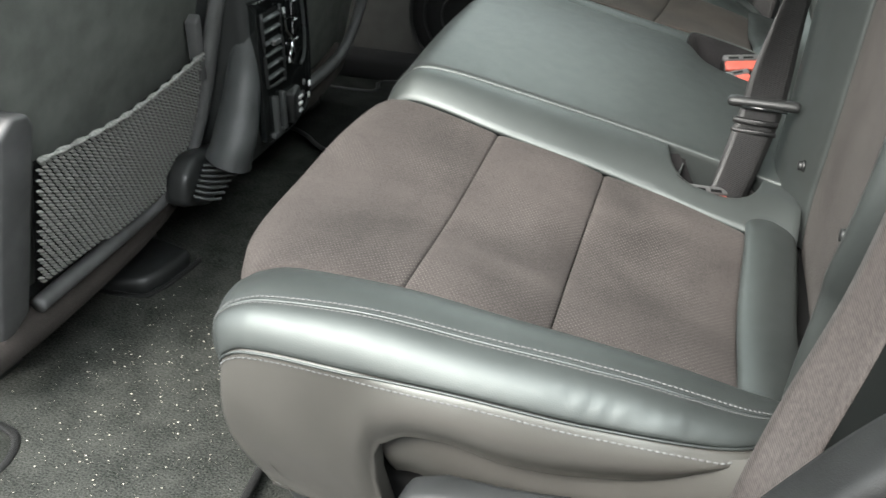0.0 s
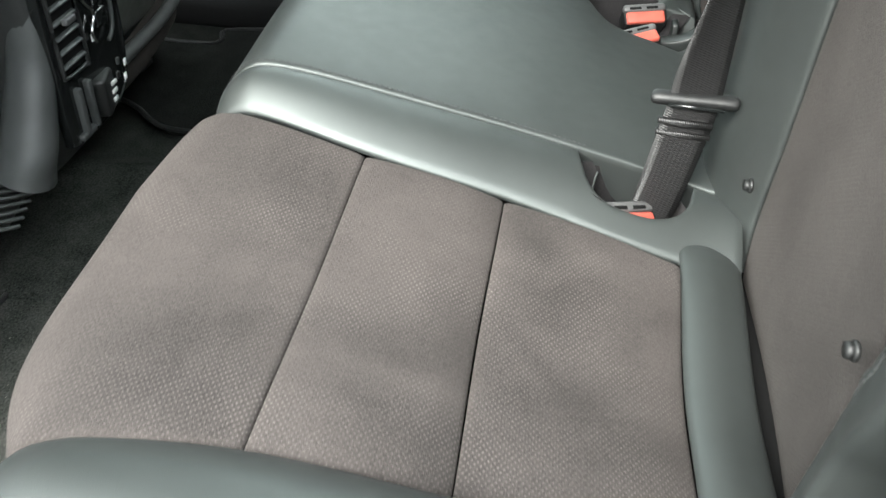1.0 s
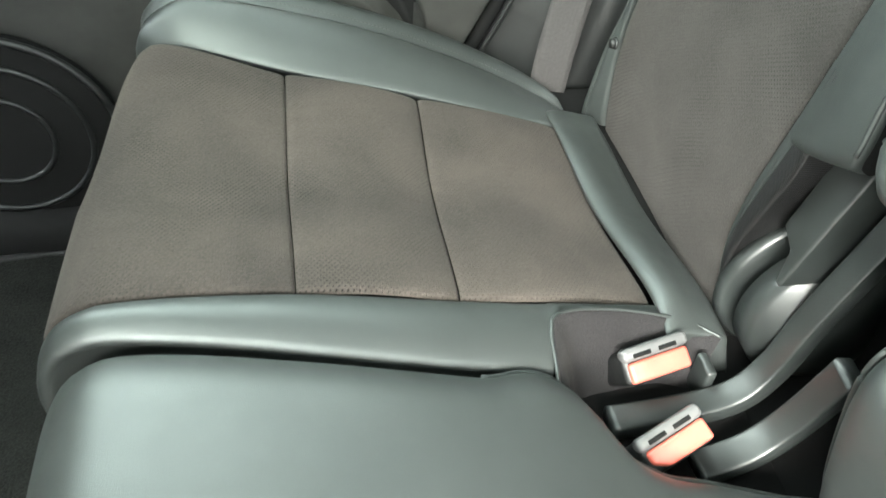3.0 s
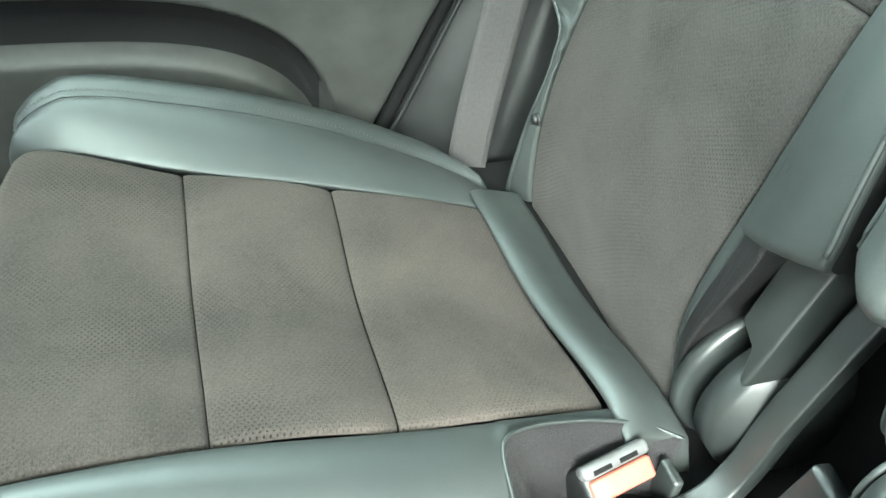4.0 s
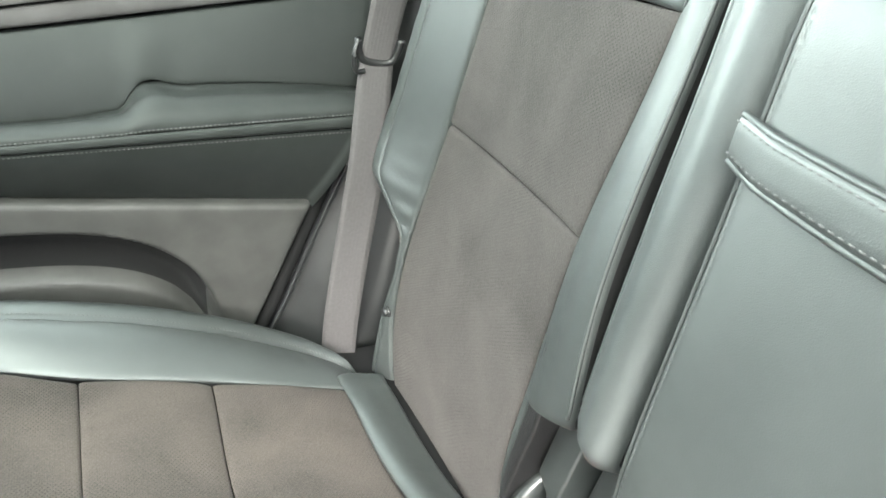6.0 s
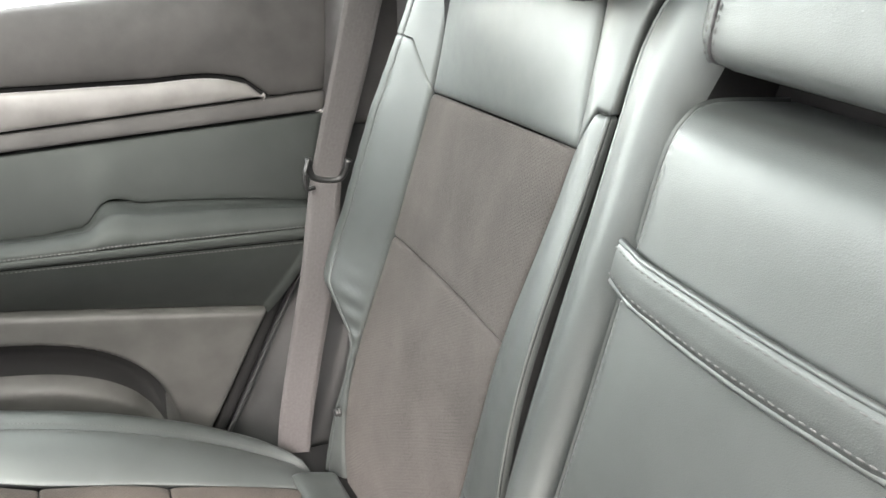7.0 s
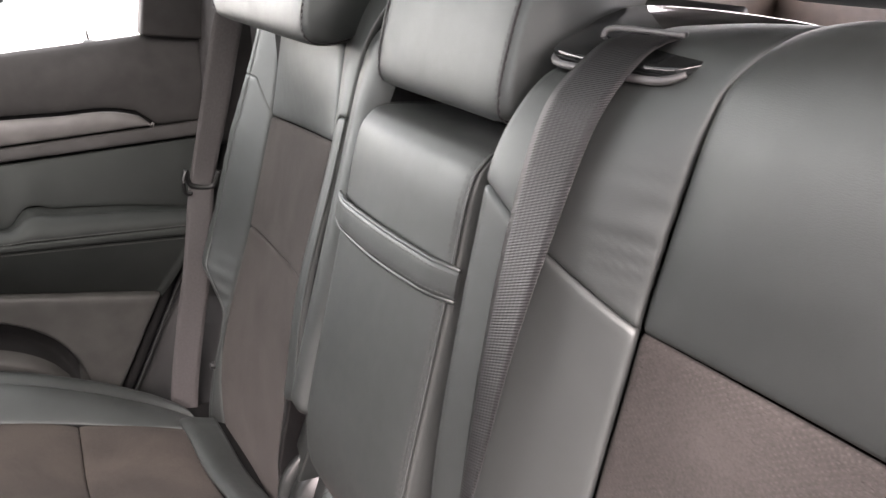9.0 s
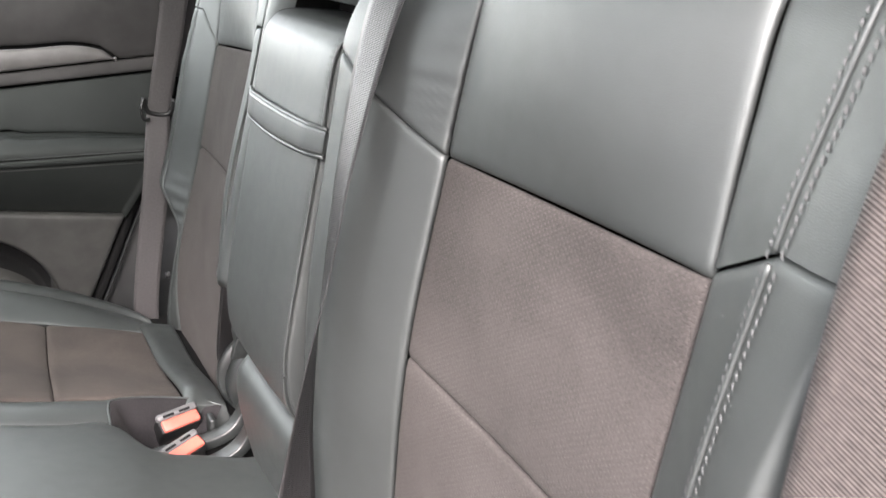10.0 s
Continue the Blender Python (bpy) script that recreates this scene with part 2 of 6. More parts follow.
def part(name, bm, mat, parent, label="", smooth=True):
    """Link a bmesh as one mesh object under a thing or a part."""
    bm.normal_update()
    verts = [v.co.copy() for v in bm.verts]
    bm.verts.index_update()
    faces = [[v.index for v in f.verts] for f in bm.faces]
    bm.free()
    return link_mesh(name, verts, faces, mat, parent, label, smooth)


def table(pts):
    """Smooth curve y(x) through a few points, held at the ends."""
    xs = np.array([p[0] for p in pts], float)
    ys = np.array([p[1] for p in pts], float)
    m = np.gradient(ys, xs)

    def f(x):
        x = min(max(x, xs[0]), xs[-1])
        i = min(max(int(np.searchsorted(xs, x)) - 1, 0), len(xs) - 2)
        h = xs[i + 1] - xs[i]
        t = (x - xs[i]) / h
        return float((2 * t**3 - 3 * t**2 + 1) * ys[i] + (t**3 - 2 * t**2 + t) * h * m[i] + (3 * t**2 - 2 * t**3) * ys[i + 1] + (t**3 - t**2) * h * m[i + 1])

    return f


def spline(points, n=12, closed=False):
    """Points of a Catmull-Rom curve through the given ones."""
    p = [Vector(q) for q in points]
    k = len(p)
    out = []
    for i in range(k if closed else k - 1):
        if closed:
            a, b, c, d = p[i - 1], p[i], p[(i + 1) % k], p[(i + 2) % k]
        else:
            a, b, c, d = p[max(i - 1, 0)], p[i], p[i + 1], p[min(i + 2, k - 1)]
        for j in range(n):
            t = j / n
            out.append(0.5 * ((2 * b) + (c - a) * t + (2 * a - 5 * b + 4 * c - d) * t * t + (3 * b - a - 3 * c + d) * t**3))
    if not closed:
        out.append(p[-1])
    return out


def samples(n):
    """Steps over 0..1, closer together at both ends."""
    inner = list(np.linspace(0.04, 0.96, n))
    return [0, 0.004, 0.010, 0.020] + inner + [0.980, 0.990, 0.996, 1]


def outward(n):
    """1 or -1: whether a normal looks out of the trim (up, to the front or to the near side) or into it."""
    k = int(np.argmax(np.abs(np.array(n) * np.array([1.0, 0.8, 1.0]))))
    return 1.0 if (n[2] > 0 if k == 2 else n[k] < 0) else -1.0


def patch(name, S, nu, nv, mat, parent, seam=(0, 0, 0, 0), width=0.008, skirt=None, label=""):
    """A stretched cover panel S(u, v). seam: how deep its four edges (u0, u1, v0, v1) are drawn in. skirt: edge -> way it turns under."""
    us, vs = samples(nu), samples(nv)
    width *= 0.7
    P = np.array([[S(u, v) for v in vs] for u in us], float)
    gu, gv = np.gradient(P, axis=0), np.gradient(P, axis=1)
    N = np.cross(gu, gv)
    N /= np.linalg.norm(N, axis=2, keepdims=True) + 1e-12
    turn = outward(N.reshape(-1, 3).mean(0))
    N = N * turn
    du = np.concatenate([np.zeros((1, len(vs))), np.cumsum(np.linalg.norm(np.diff(P, axis=0), axis=2), axis=0)], 0)
    dv = np.concatenate([np.zeros((len(us), 1)), np.cumsum(np.linalg.norm(np.diff(P, axis=1), axis=2), axis=1)], 1)
    for depth, dist in zip(seam, (du, du[-1:, :] - du, dv, dv[:, -1:] - dv)):
        if depth:
            k = np.clip(1 - dist / width, 0, 1)
            P = P - N * (depth * (1 - np.sqrt(np.maximum(1 - k * k, 0))))[..., None]
    for edge, ways in (skirt or {}).items():
        for w in ways:
            w = np.array(w, float)
            if edge == "u0":
                P, du, dv = np.concatenate([P[:1] + w, P]), np.concatenate([du[:1] - 0.01, du]), np.concatenate([dv[:1], dv])
            elif edge == "u1":
                P, du, dv = np.concatenate([P, P[-1:] + w]), np.concatenate([du, du[-1:] + 0.01]), np.concatenate([dv, dv[-1:]])
            elif edge == "v0":
                P, du, dv = np.concatenate([P[:, :1] + w, P], 1), np.concatenate([du[:, :1], du], 1), np.concatenate([dv[:, :1] - 0.01, dv], 1)
            else:
                P, du, dv = np.concatenate([P, P[:, -1:] + w], 1), np.concatenate([du, du[:, -1:]], 1), np.concatenate([dv, dv[:, -1:] + 0.01], 1)
    a, b = P.shape[:2]
    idx = np.arange(a * b).reshape(a, b)
    q = np.stack([idx[:-1, :-1], idx[1:, :-1], idx[1:, 1:], idx[:-1, 1:]], -1).reshape(-1, 4)
    if turn < 0:
        q = q[:, ::-1]
    return link_mesh(name, P.reshape(-1, 3), q.tolist(), mat, parent, label, True, np.stack([du, dv], -1).reshape(-1, 2))


def line_on(S, track, lift=0.0006):
    """Places and normals along a track of (u, v) on a surface S."""
    out = []
    for u, v in track:
        e = 1e-3
        p = Vector(S(u, v))
        a = Vector(S(min(u + e, 1), v)) - Vector(S(max(u - e, 0), v))
        b = Vector(S(u, min(v + e, 1))) - Vector(S(u, max(v - e, 0)))
        out.append((p, a.cross(b).normalized()))
    turn = outward(sum((n for _, n in out), Vector()) / len(out))
    return [(p + n * (turn * lift), n * turn) for p, n in out]


def stitches(name, track, parent, mat=None, pitch=0.0052, length=0.0036, r=0.0007, side=0.0, slant=0.0, label="row of stitches"):
    """A row of thread stitches along places with normals."""
    verts, faces, left = [], [], 0.0
    for (p, n), (q, n2) in zip(track, track[1:]):
        d = q - p
        L = d.length
        if L < 1e-7:
            continue
        d.normalize()
        b = n.cross(d).normalized()
        d2 = (d + b * slant).normalized()
        b2 = n.cross(d2).normalized()
        while left < L:
            c = p + d * left + b * side
            k = len(verts)
            for s, w, h in ((-0.5, 0.35, -0.3), (-0.22, 1, 0.8), (0.22, 1, 0.8), (0.5, 0.35, -0.3)):
                for e, f in ((-1, 0), (0, 1), (1, 0)):
                    verts.append(c + d2 * (s * length) + b2 * (e * w * r) + n * (h * r * (0.4 + 0.6 * f)))
            for j in range(3):
                o = k + 3 * j
                faces += [(o, o + 1, o + 4, o + 3), (o + 1, o + 2, o + 5, o + 4)]
            left += pitch
        left -= L
    return link_mesh(name, verts, faces, mat or THREAD, parent, label, kind="stuff")


def tube(name, points, r, mat, parent, sides=8, label="", closed=False, flat=1.0, up=(0, 0, 1)):
    """A rod or cord along points; flat squeezes it."""
    pts = [Vector(p) for p in points]
    verts, faces, uvs, run = [], [], [], 0.0
    n = len(pts)
    for i, p in enumerate(pts):
        d = (pts[(i + 1) % n] - pts[i - 1]) if closed else (pts[min(i + 1, n - 1)] - pts[max(i - 1, 0)])
        d.normalize()
        a = d.cross(Vector(up))
        a = a.normalized() if a.length > 1e-4 else d.orthogonal().normalized()
        b = a.cross(d).normalized()
        rr = r(i / (n - 1)) if callable(r) else r
        run += (p - pts[i - 1]).length if i else 0.0
        for j in range(sides):
            t = 2 * math.pi * j / sides
            verts.append(p + a * (rr * math.cos(t)) + b * (rr * flat * math.sin(t)))
            uvs.append((run, t * rr))
    for i in range(n if closed else n - 1):
        for j in range(sides):
            faces.append((i * sides + j, i * sides + (j + 1) % sides, ((i + 1) % n) * sides + (j + 1) % sides, ((i + 1) % n) * sides + j))
    if not closed:
        faces += [tuple(range(sides))[::-1], tuple(range((n - 1) * sides, n * sides))]
    return link_mesh(name, verts, faces, mat, parent, label, True, uvs)


def ribbon(name, rows, mat, parent, thick=0.0012, label=""):
    """A woven strap through rows of (left edge, right edge)."""
    L = spline([r[0] for r in rows], 10)
    R = spline([r[1] for r in rows], 10)
    verts, uvs, faces, run, m = [], [], [], 0.0, 7
    for i, (a, b) in enumerate(zip(L, R)):
        j = min(i, len(L) - 2)
        d = ((L[j + 1] + R[j + 1]) - (L[j] + R[j])).normalized()
        n = (b - a).cross(d).normalized()
        if i:
            run += ((a + b) / 2 - (L[i - 1] + R[i - 1]) / 2).length
        for side in (1, -1):
            for k in range(m):
                t = k / (m - 1)
                edge = 1 - 0.6 * (abs(2 * t - 1) ** 6)
                verts.append(a.lerp(b, t) + n * (side * thick / 2 * edge))
                uvs.append((run, t * (b - a).length))
    w = 2 * m
    for i in range(len(L) - 1):
        o, q = i * w, (i + 1) * w
        for k in range(m - 1):
            faces.append((o + k, o + k + 1, q + k + 1, q + k))
            faces.append((o + m + k + 1, o + m + k, q + m + k, q + m + k + 1))
        faces.append((o, q, q + m, o + m))
        faces.append((o + m - 1, o + w - 1, q + w - 1, q + m - 1))
    return link_mesh(name, verts, faces, mat, parent, label, True, uvs)


def bevelled(bm, r, segs=3, angle=35):
    edges = [e for e in bm.edges if e.is_manifold and e.calc_face_angle(0) > radians(angle)]
    bmesh.ops.bevel(bm, geom=edges, offset=r, segments=segs, profile=0.5, affect="EDGES", clamp_overlap=True)
    return bm


def box(lo, hi, r=0.004, segs=3, m=None):
    """A bevelled box between two corners, turned by m about its middle."""
    bm = bmesh.new()
    bmesh.ops.create_cube(bm, size=1)
    lo, hi = Vector(lo), Vector(hi)
    c, s = (lo + hi) / 2, hi - lo
    bmesh.ops.transform(bm, matrix=Matrix.Diagonal((*s, 1)), verts=bm.verts)
    if r:
        bevelled(bm, r, segs)
    bmesh.ops.transform(bm, matrix=Matrix.Translation(c) @ (m or Matrix()), verts=bm.verts)
    return bm


def prism(outline, lo, hi, axis="y", r=0.004, segs=3, inset=0.0):
    """A plate: a flat outline (two coordinates) pushed along an axis, edges rounded."""
    bm = bmesh.new()

    def at(p, k):
        return {"y": (p[0], k, p[1]), "x": (k, p[0], p[1]), "z": (p[0], p[1], k)}[axis]

    a = [bm.verts.new(at(p, lo)) for p in outline]
    b = [bm.verts.new(at(p, hi)) for p in outline]
    n = len(outline)
    bm.faces.new(a)
    bm.faces.new(b[::-1])
    for i in range(n):
        bm.faces.new((a[i], b[i], b[(i + 1) % n], a[(i + 1) % n]))
    bmesh.ops.recalc_face_normals(bm, faces=bm.faces)
    if r:
        rim = [e for e in bm.edges if len(e.link_faces) == 2 and any(len(f.verts) == n for f in e.link_faces)] if n > 8 else list(bm.edges)
        bmesh.ops.bevel(bm, geom=rim, offset=r, segments=segs, profile=0.5, affect="EDGES", clamp_overlap=True)
    return bm


def disc(c, r, thick, axis="y", dome=0.0, n=40, edge=0.003):
    """A round cap with a rounded rim; dome bulges one face."""
    bm = bmesh.new()
    rings = []
    prof = [(0.0, 1.0), (0.35, 0.93), (0.65, 0.72), (0.85, 0.42), (1.0, 0.0)] if dome else [(0.0, 0.0), (0.5, 0.0), (1.0, 0.0)]
    levels = [(r * k, thick / 2 + dome * h) for k, h in prof[1:]] + [(r + edge, thick / 2 - edge), (r + edge, -thick / 2)]
    for rr, h in levels:
        rings.append([bm.verts.new((rr * math.cos(2 * math.pi * i / n), rr * math.sin(2 * math.pi * i / n), h)) for i in range(n)])
    tip = bm.verts.new((0, 0, thick / 2 + dome))
    for i in range(n):
        bm.faces.new((tip, rings[0][i], rings[0][(i + 1) % n]))
        for a, b in zip(rings, rings[1:]):
            bm.faces.new((a[i], b[i], b[(i + 1) % n], a[(i + 1) % n]))
    bm.faces.new(rings[-1][::-1])
    turn = {"y": pose(*c, 90, 0, 0), "z": pose(*c), "x": pose(*c, 0, 90, 0)}[axis]
    bmesh.ops.transform(bm, matrix=turn, verts=bm.verts)
    return bm


# ---- rear bench: shape of the cushions ----
# side profile of the sitting surface, from the back's foot to under the front edge: (x, z)
CUSHION = spline([(0.380, 0.0, 0.288), (0.345, 0, 0.291), (0.300, 0, 0.297), (0.135, 0, 0.337), (0.0, 0, 0.367), (-0.075, 0, 0.382), (-0.118, 0, 0.384), (-0.143, 0, 0.370), (-0.151, 0, 0.342), (-0.145, 0, 0.30), (-0.125, 0, 0.24), (-0.095, 0, 0.18), (-0.06, 0, 0.12)], 16)
C_LEN = np.concatenate([[0], np.cumsum([(b - a).length for a, b in zip(CUSHION, CUSHION[1:])])])
C_X, C_Z = np.array([p.x for p in CUSHION]), np.array([p.z for p in CUSHION])
TOP = int(np.argmin(C_X))


def along(length, xs, zs, lens, h):
    """Place on a side profile at a length along it, lifted by h at right angles."""
    x, z = np.interp(length, lens, xs), np.interp(length, lens, zs)
    e = 0.012
    dx = np.interp(length + e, lens, xs) - np.interp(length - e, lens, xs)
    dz = np.interp(length + e, lens, zs) - np.interp(length - e, lens, zs)
    k = math.hypot(dx, dz) + 1e-9
    return x, z, dz / k, -dx / k


def cushion_at(length, y, h):
    """Place on the cushion; a lift fades out round the front edge."""
    x, z, nx, nz = along(length, C_X, C_Z, C_LEN, h)
    if h > 0 and nx < -0.1:
        h *= max(0.25, 1 - 0.9 * (-nx - 0.1))
    return (x + nx * h, y, z + nz * h)


def length_at(x):
    """Length along the cushion's profile where its top is at x."""
    return float(np.interp(-x, -C_X[: TOP + 1], C_LEN[: TOP + 1]))


C_END = float(C_LEN[-1])
INNER = table([(-0.16, 0.258), (-0.128, 0.262), (0.0, 0.279), (0.135, 0.285), (0.30, 0.299), (0.35, 0.302)])
OUTER = table([(-0.16, 0.648), (-0.132, 0.642), (0.0, 0.613), (0.142, 0.604), (0.30, 0.592), (0.35, 0.59)])
SEAM1 = table([(-0.16, -0.010), (-0.13, -0.004), (-0.068, 0.013), (0.0, 0.031), (0.08, 0.043), (0.158, 0.0535), (0.24, 0.057), (0.31, 0.045), (0.35, 0.03)])
SEAM2 = table([(-0.16, -0.044), (-0.13, -0.036), (-0.1, -0.026), (0.0, 0.000), (0.09, 0.021), (0.166, 0.032), (0.244, 0.044), (0.31, 0.042), (0.35, 0.024)])
FAR_SEAM1 = table([(-0.16, 0.004), (-0.13, 0.012), (-0.075, 0.022), (0.0, 0.023), (0.08, 0.020), (0.14, 0.014), (0.22, 0.003), (0.30, -0.012), (0.335, -0.020)])
FAR_MID = table([(-0.16, 0.672), (0.10, 0.668), (0.20, 0.662), (0.28, 0.650), (0.32, 0.636), (0.35, 0.622)])
FAR_TIP = table([(-0.2, 0.712), (0.10, 0.715), (0.22, 0.705), (0.28, 0.686), (0.32, 0.652), (0.35, 0.622)])
TIP = table([(-0.2, 0.722), (0.18, 0.722), (0.24, 0.712), (0.28, 0.696), (0.32, 0.662), (0.35, 0.640)])


def profile_x(length):
    return float(np.interp(length, C_LEN, C_X))


def suede_lift(x, y, a0, a1, sg):
    t = (y - a0) / (a1 - a0)
    return (0.013 - 0.026 * t if sg > 0 else 0.004 - 0.007 * t) - 0.010 * math.sin(math.pi * t) ** 2


def seat_panel(sg, x0, x1, down=False):
    """Surface of one suede panel between two cross seams, each given at its inner and outer end."""

    def S(u, v):
        l0 = length_at(x0[0] + (x0[1] - x0[0]) * v)
        l1 = C_END if down else length_at(x1[0] + (x1[1] - x1[0]) * v)
        ln = l0 + (l1 - l0) * u
        x = profile_x(ln)
        a0, a1 = INNER(x), OUTER(x)
        if down and x < -0.1 and ln > C_LEN[TOP]:
            a0, a1 = INNER(-0.16), OUTER(-0.16)
        y = a0 + (a1 - a0) * v
        p = cushion_at(ln, sg * y, suede_lift(x, y, a0, a1, sg) + 0.004 * math.sin(math.pi * u) - (0.0042 * math.exp(-(u / 0.13) ** 2) * math.sin(math.pi * v) ** 0.7 if sg < 0 else 0.0015 * math.exp(-(u / 0.10) ** 2)))
        # the front edge stands further out towards the middle of the car
        front = max(0.0, min(1.0, (-0.02 - x) / 0.11))
        return (p[0] + front * (0.022 * v ** 4 - 0.017 if sg > 0 else 0.030 * v ** 6 - 0.012 - 0.020 * math.sin(math.pi * v) ** 0.7), p[1], p[2])

    return S


def outer_bolster(sg, k0, k1):
    """Outer leather roll, between two of its long seams (0 suede edge, 1 top stitching, 2 side stitching)."""
    l0, l1 = length_at(0.332), C_END

    def S(u, v):
        ln = l0 + (l1 - l0) * u
        x = profile_x(ln) if ln < C_LEN[TOP] else -0.16
        k = k0 + (k1 - k0) * v
        if sg > 0:
            a0, mid, tip, s1 = OUTER(x), FAR_MID(x), FAR_TIP(x), FAR_SEAM1(x)
            if k <= 1:
                a, h = a0 + (mid - a0) * k, -0.013 + (s1 + 0.013) * (0.75 * k + 0.25 * math.sin(k * math.pi / 2)) + 0.004 * math.sin(math.pi * k)
            else:
                t = k - 1
                a, h = mid + (tip - mid) * math.sin(t * math.pi / 2), s1 + 0.010 * math.sin(math.pi * min(1.0, t * 1.3)) - 0.034 * t ** 3
            back = (0.012 + 0.022 * max(0.0, k - 0.6)) * max(0.0, min(1.0, (ln - length_at(-0.09)) / 0.06))
            # the rear end rolls off behind the seat
            back += 0.024 * max(0.0, 1 - u / 0.03) ** 2 * min(1.0, k)
            return cushion_at(ln, a, h - back)
        a0, tip = OUTER(x), TIP(x)
        s1, s2 = SEAM1(x), SEAM2(x)
        mid = a0 + (tip - a0) * 0.70
        if k <= 1:
            a = a0 + (mid - a0) * k
            h = -0.003 + (s1 + 0.003) * math.sin(k * math.pi / 2) ** 0.85 + 0.007 * math.sin(math.pi * k)
        else:
            t = k - 1
            a = mid + (tip - mid) * (0.55 * t + 0.45 * math.sin(t * math.pi / 2))
            h = s1 + (s2 - s1) * (0.55 * t + 0.45 * (1 - math.cos(t * math.pi / 2))) + 0.004 * math.sin(math.pi * t)
        # gathers of the leather towards the rear end
        fold = math.exp(-((x - 0.20) / 0.075) ** 2) * 0.0005 * (math.sin(x * 285 + 4 * k + 2.2 * math.sin(x * 71)) + 0.5 * math.sin(x * 460 - 3 * k)) * max(0.0, math.sin(math.pi * (k - 1)))
        back = 0.012 * max(0.0, min(1.0, (ln - length_at(-0.09)) / 0.06))
        return cushion_at(ln, -a, h + fold - back)

    return S


def build_cushion_half(bench, sg):
    """The suede seat and outer roll of one sitting place. sg: -1 near door, 1 far door."""
    f = sg > 0
    xs = ((0.297, 0.297), (0.132, 0.132), (0.003, 0.003)) if sg < 0 else ((0.296, 0.307), (0.125, 0.146), (0.001, 0.010))
    for a, b, down in ((xs[0], xs[1], False), (xs[1], xs[2], False), (xs[2], None, True)):
        patch("seat_panel", seat_panel(sg, a, b, down), 26, 34, SUEDE if f else SUEDE_NEAR_SEAT, bench, (0.0035, 0.0035, 0.005, 0.005), 0.012, label="brown-grey perforated suede panel")
    S0, S1 = outer_bolster(sg, 0, 1), outer_bolster(sg, 1, 2)
    edge = 0.0003 if f else 0.0010
    inner = patch("bolster_top", S0, 60, 14, LEATHER, bench, (0.004, 0, 0.005, edge), 0.004, label="black leather seat roll")
    patch("bolster_edge", S1, 170, 18, LEATHER, bench, (0.004, 0, edge, 0.003), 0.004, label="black leather seat roll")
    n = 160
    for v, S, side in ((0.948, S0, 0), (0.085, S1, 0)):
        stitches("stitching", line_on(S, [(0.02 + 0.90 * i / n, v) for i in range(n)], 0.0006), inner, THREAD_DIM if f else THREAD, pitch=0.0044, length=0.0040, r=0.0006 if f else 0.0008)
    crest = [q for q, _ in line_on(S1, [(0.02 + 0.93 * i / 120, 0.004) for i in range(121)], 0.0)]
    if not f:
        tube("raised_seam", crest, 0.0016, LEATHER, bench, 8, "raised leather seam")
    # rear leather strip against the back
    l0, l1 = length_at(0.352), length_at(0.290)

    def strip(u, v):
        ln = l0 + (l1 - l0) * u
        y = 0.258 + ((0.612 if f else 0.622) - 0.258) * v
        base = suede_lift(0.3, min(max(y, 0.30), 0.59), 0.30, 0.59, sg)
        swell = math.sin(math.pi * (1 - u) ** (0.6 if f else 0.85)) ** 0.9 * min(1.0, v / 0.10) ** 0.6
        return cushion_at(ln, sg * y, base + 0.004 + (0.014 - 0.007 * v ** 2 if f else 0.012) * swell)

    patch("rear_strip", strip, 16, 40, LEATHER, bench, (0.006, 0.006, 0.004, 0.004), 0.010, {"u0": [(0.01, 0, -0.03)], "v1": [(0, sg * 0.004, -0.04)], "v0": [(0, -sg * 0.003, -0.008), (0, 0, -0.05)]}, label="black leather rear strip")
    return S1


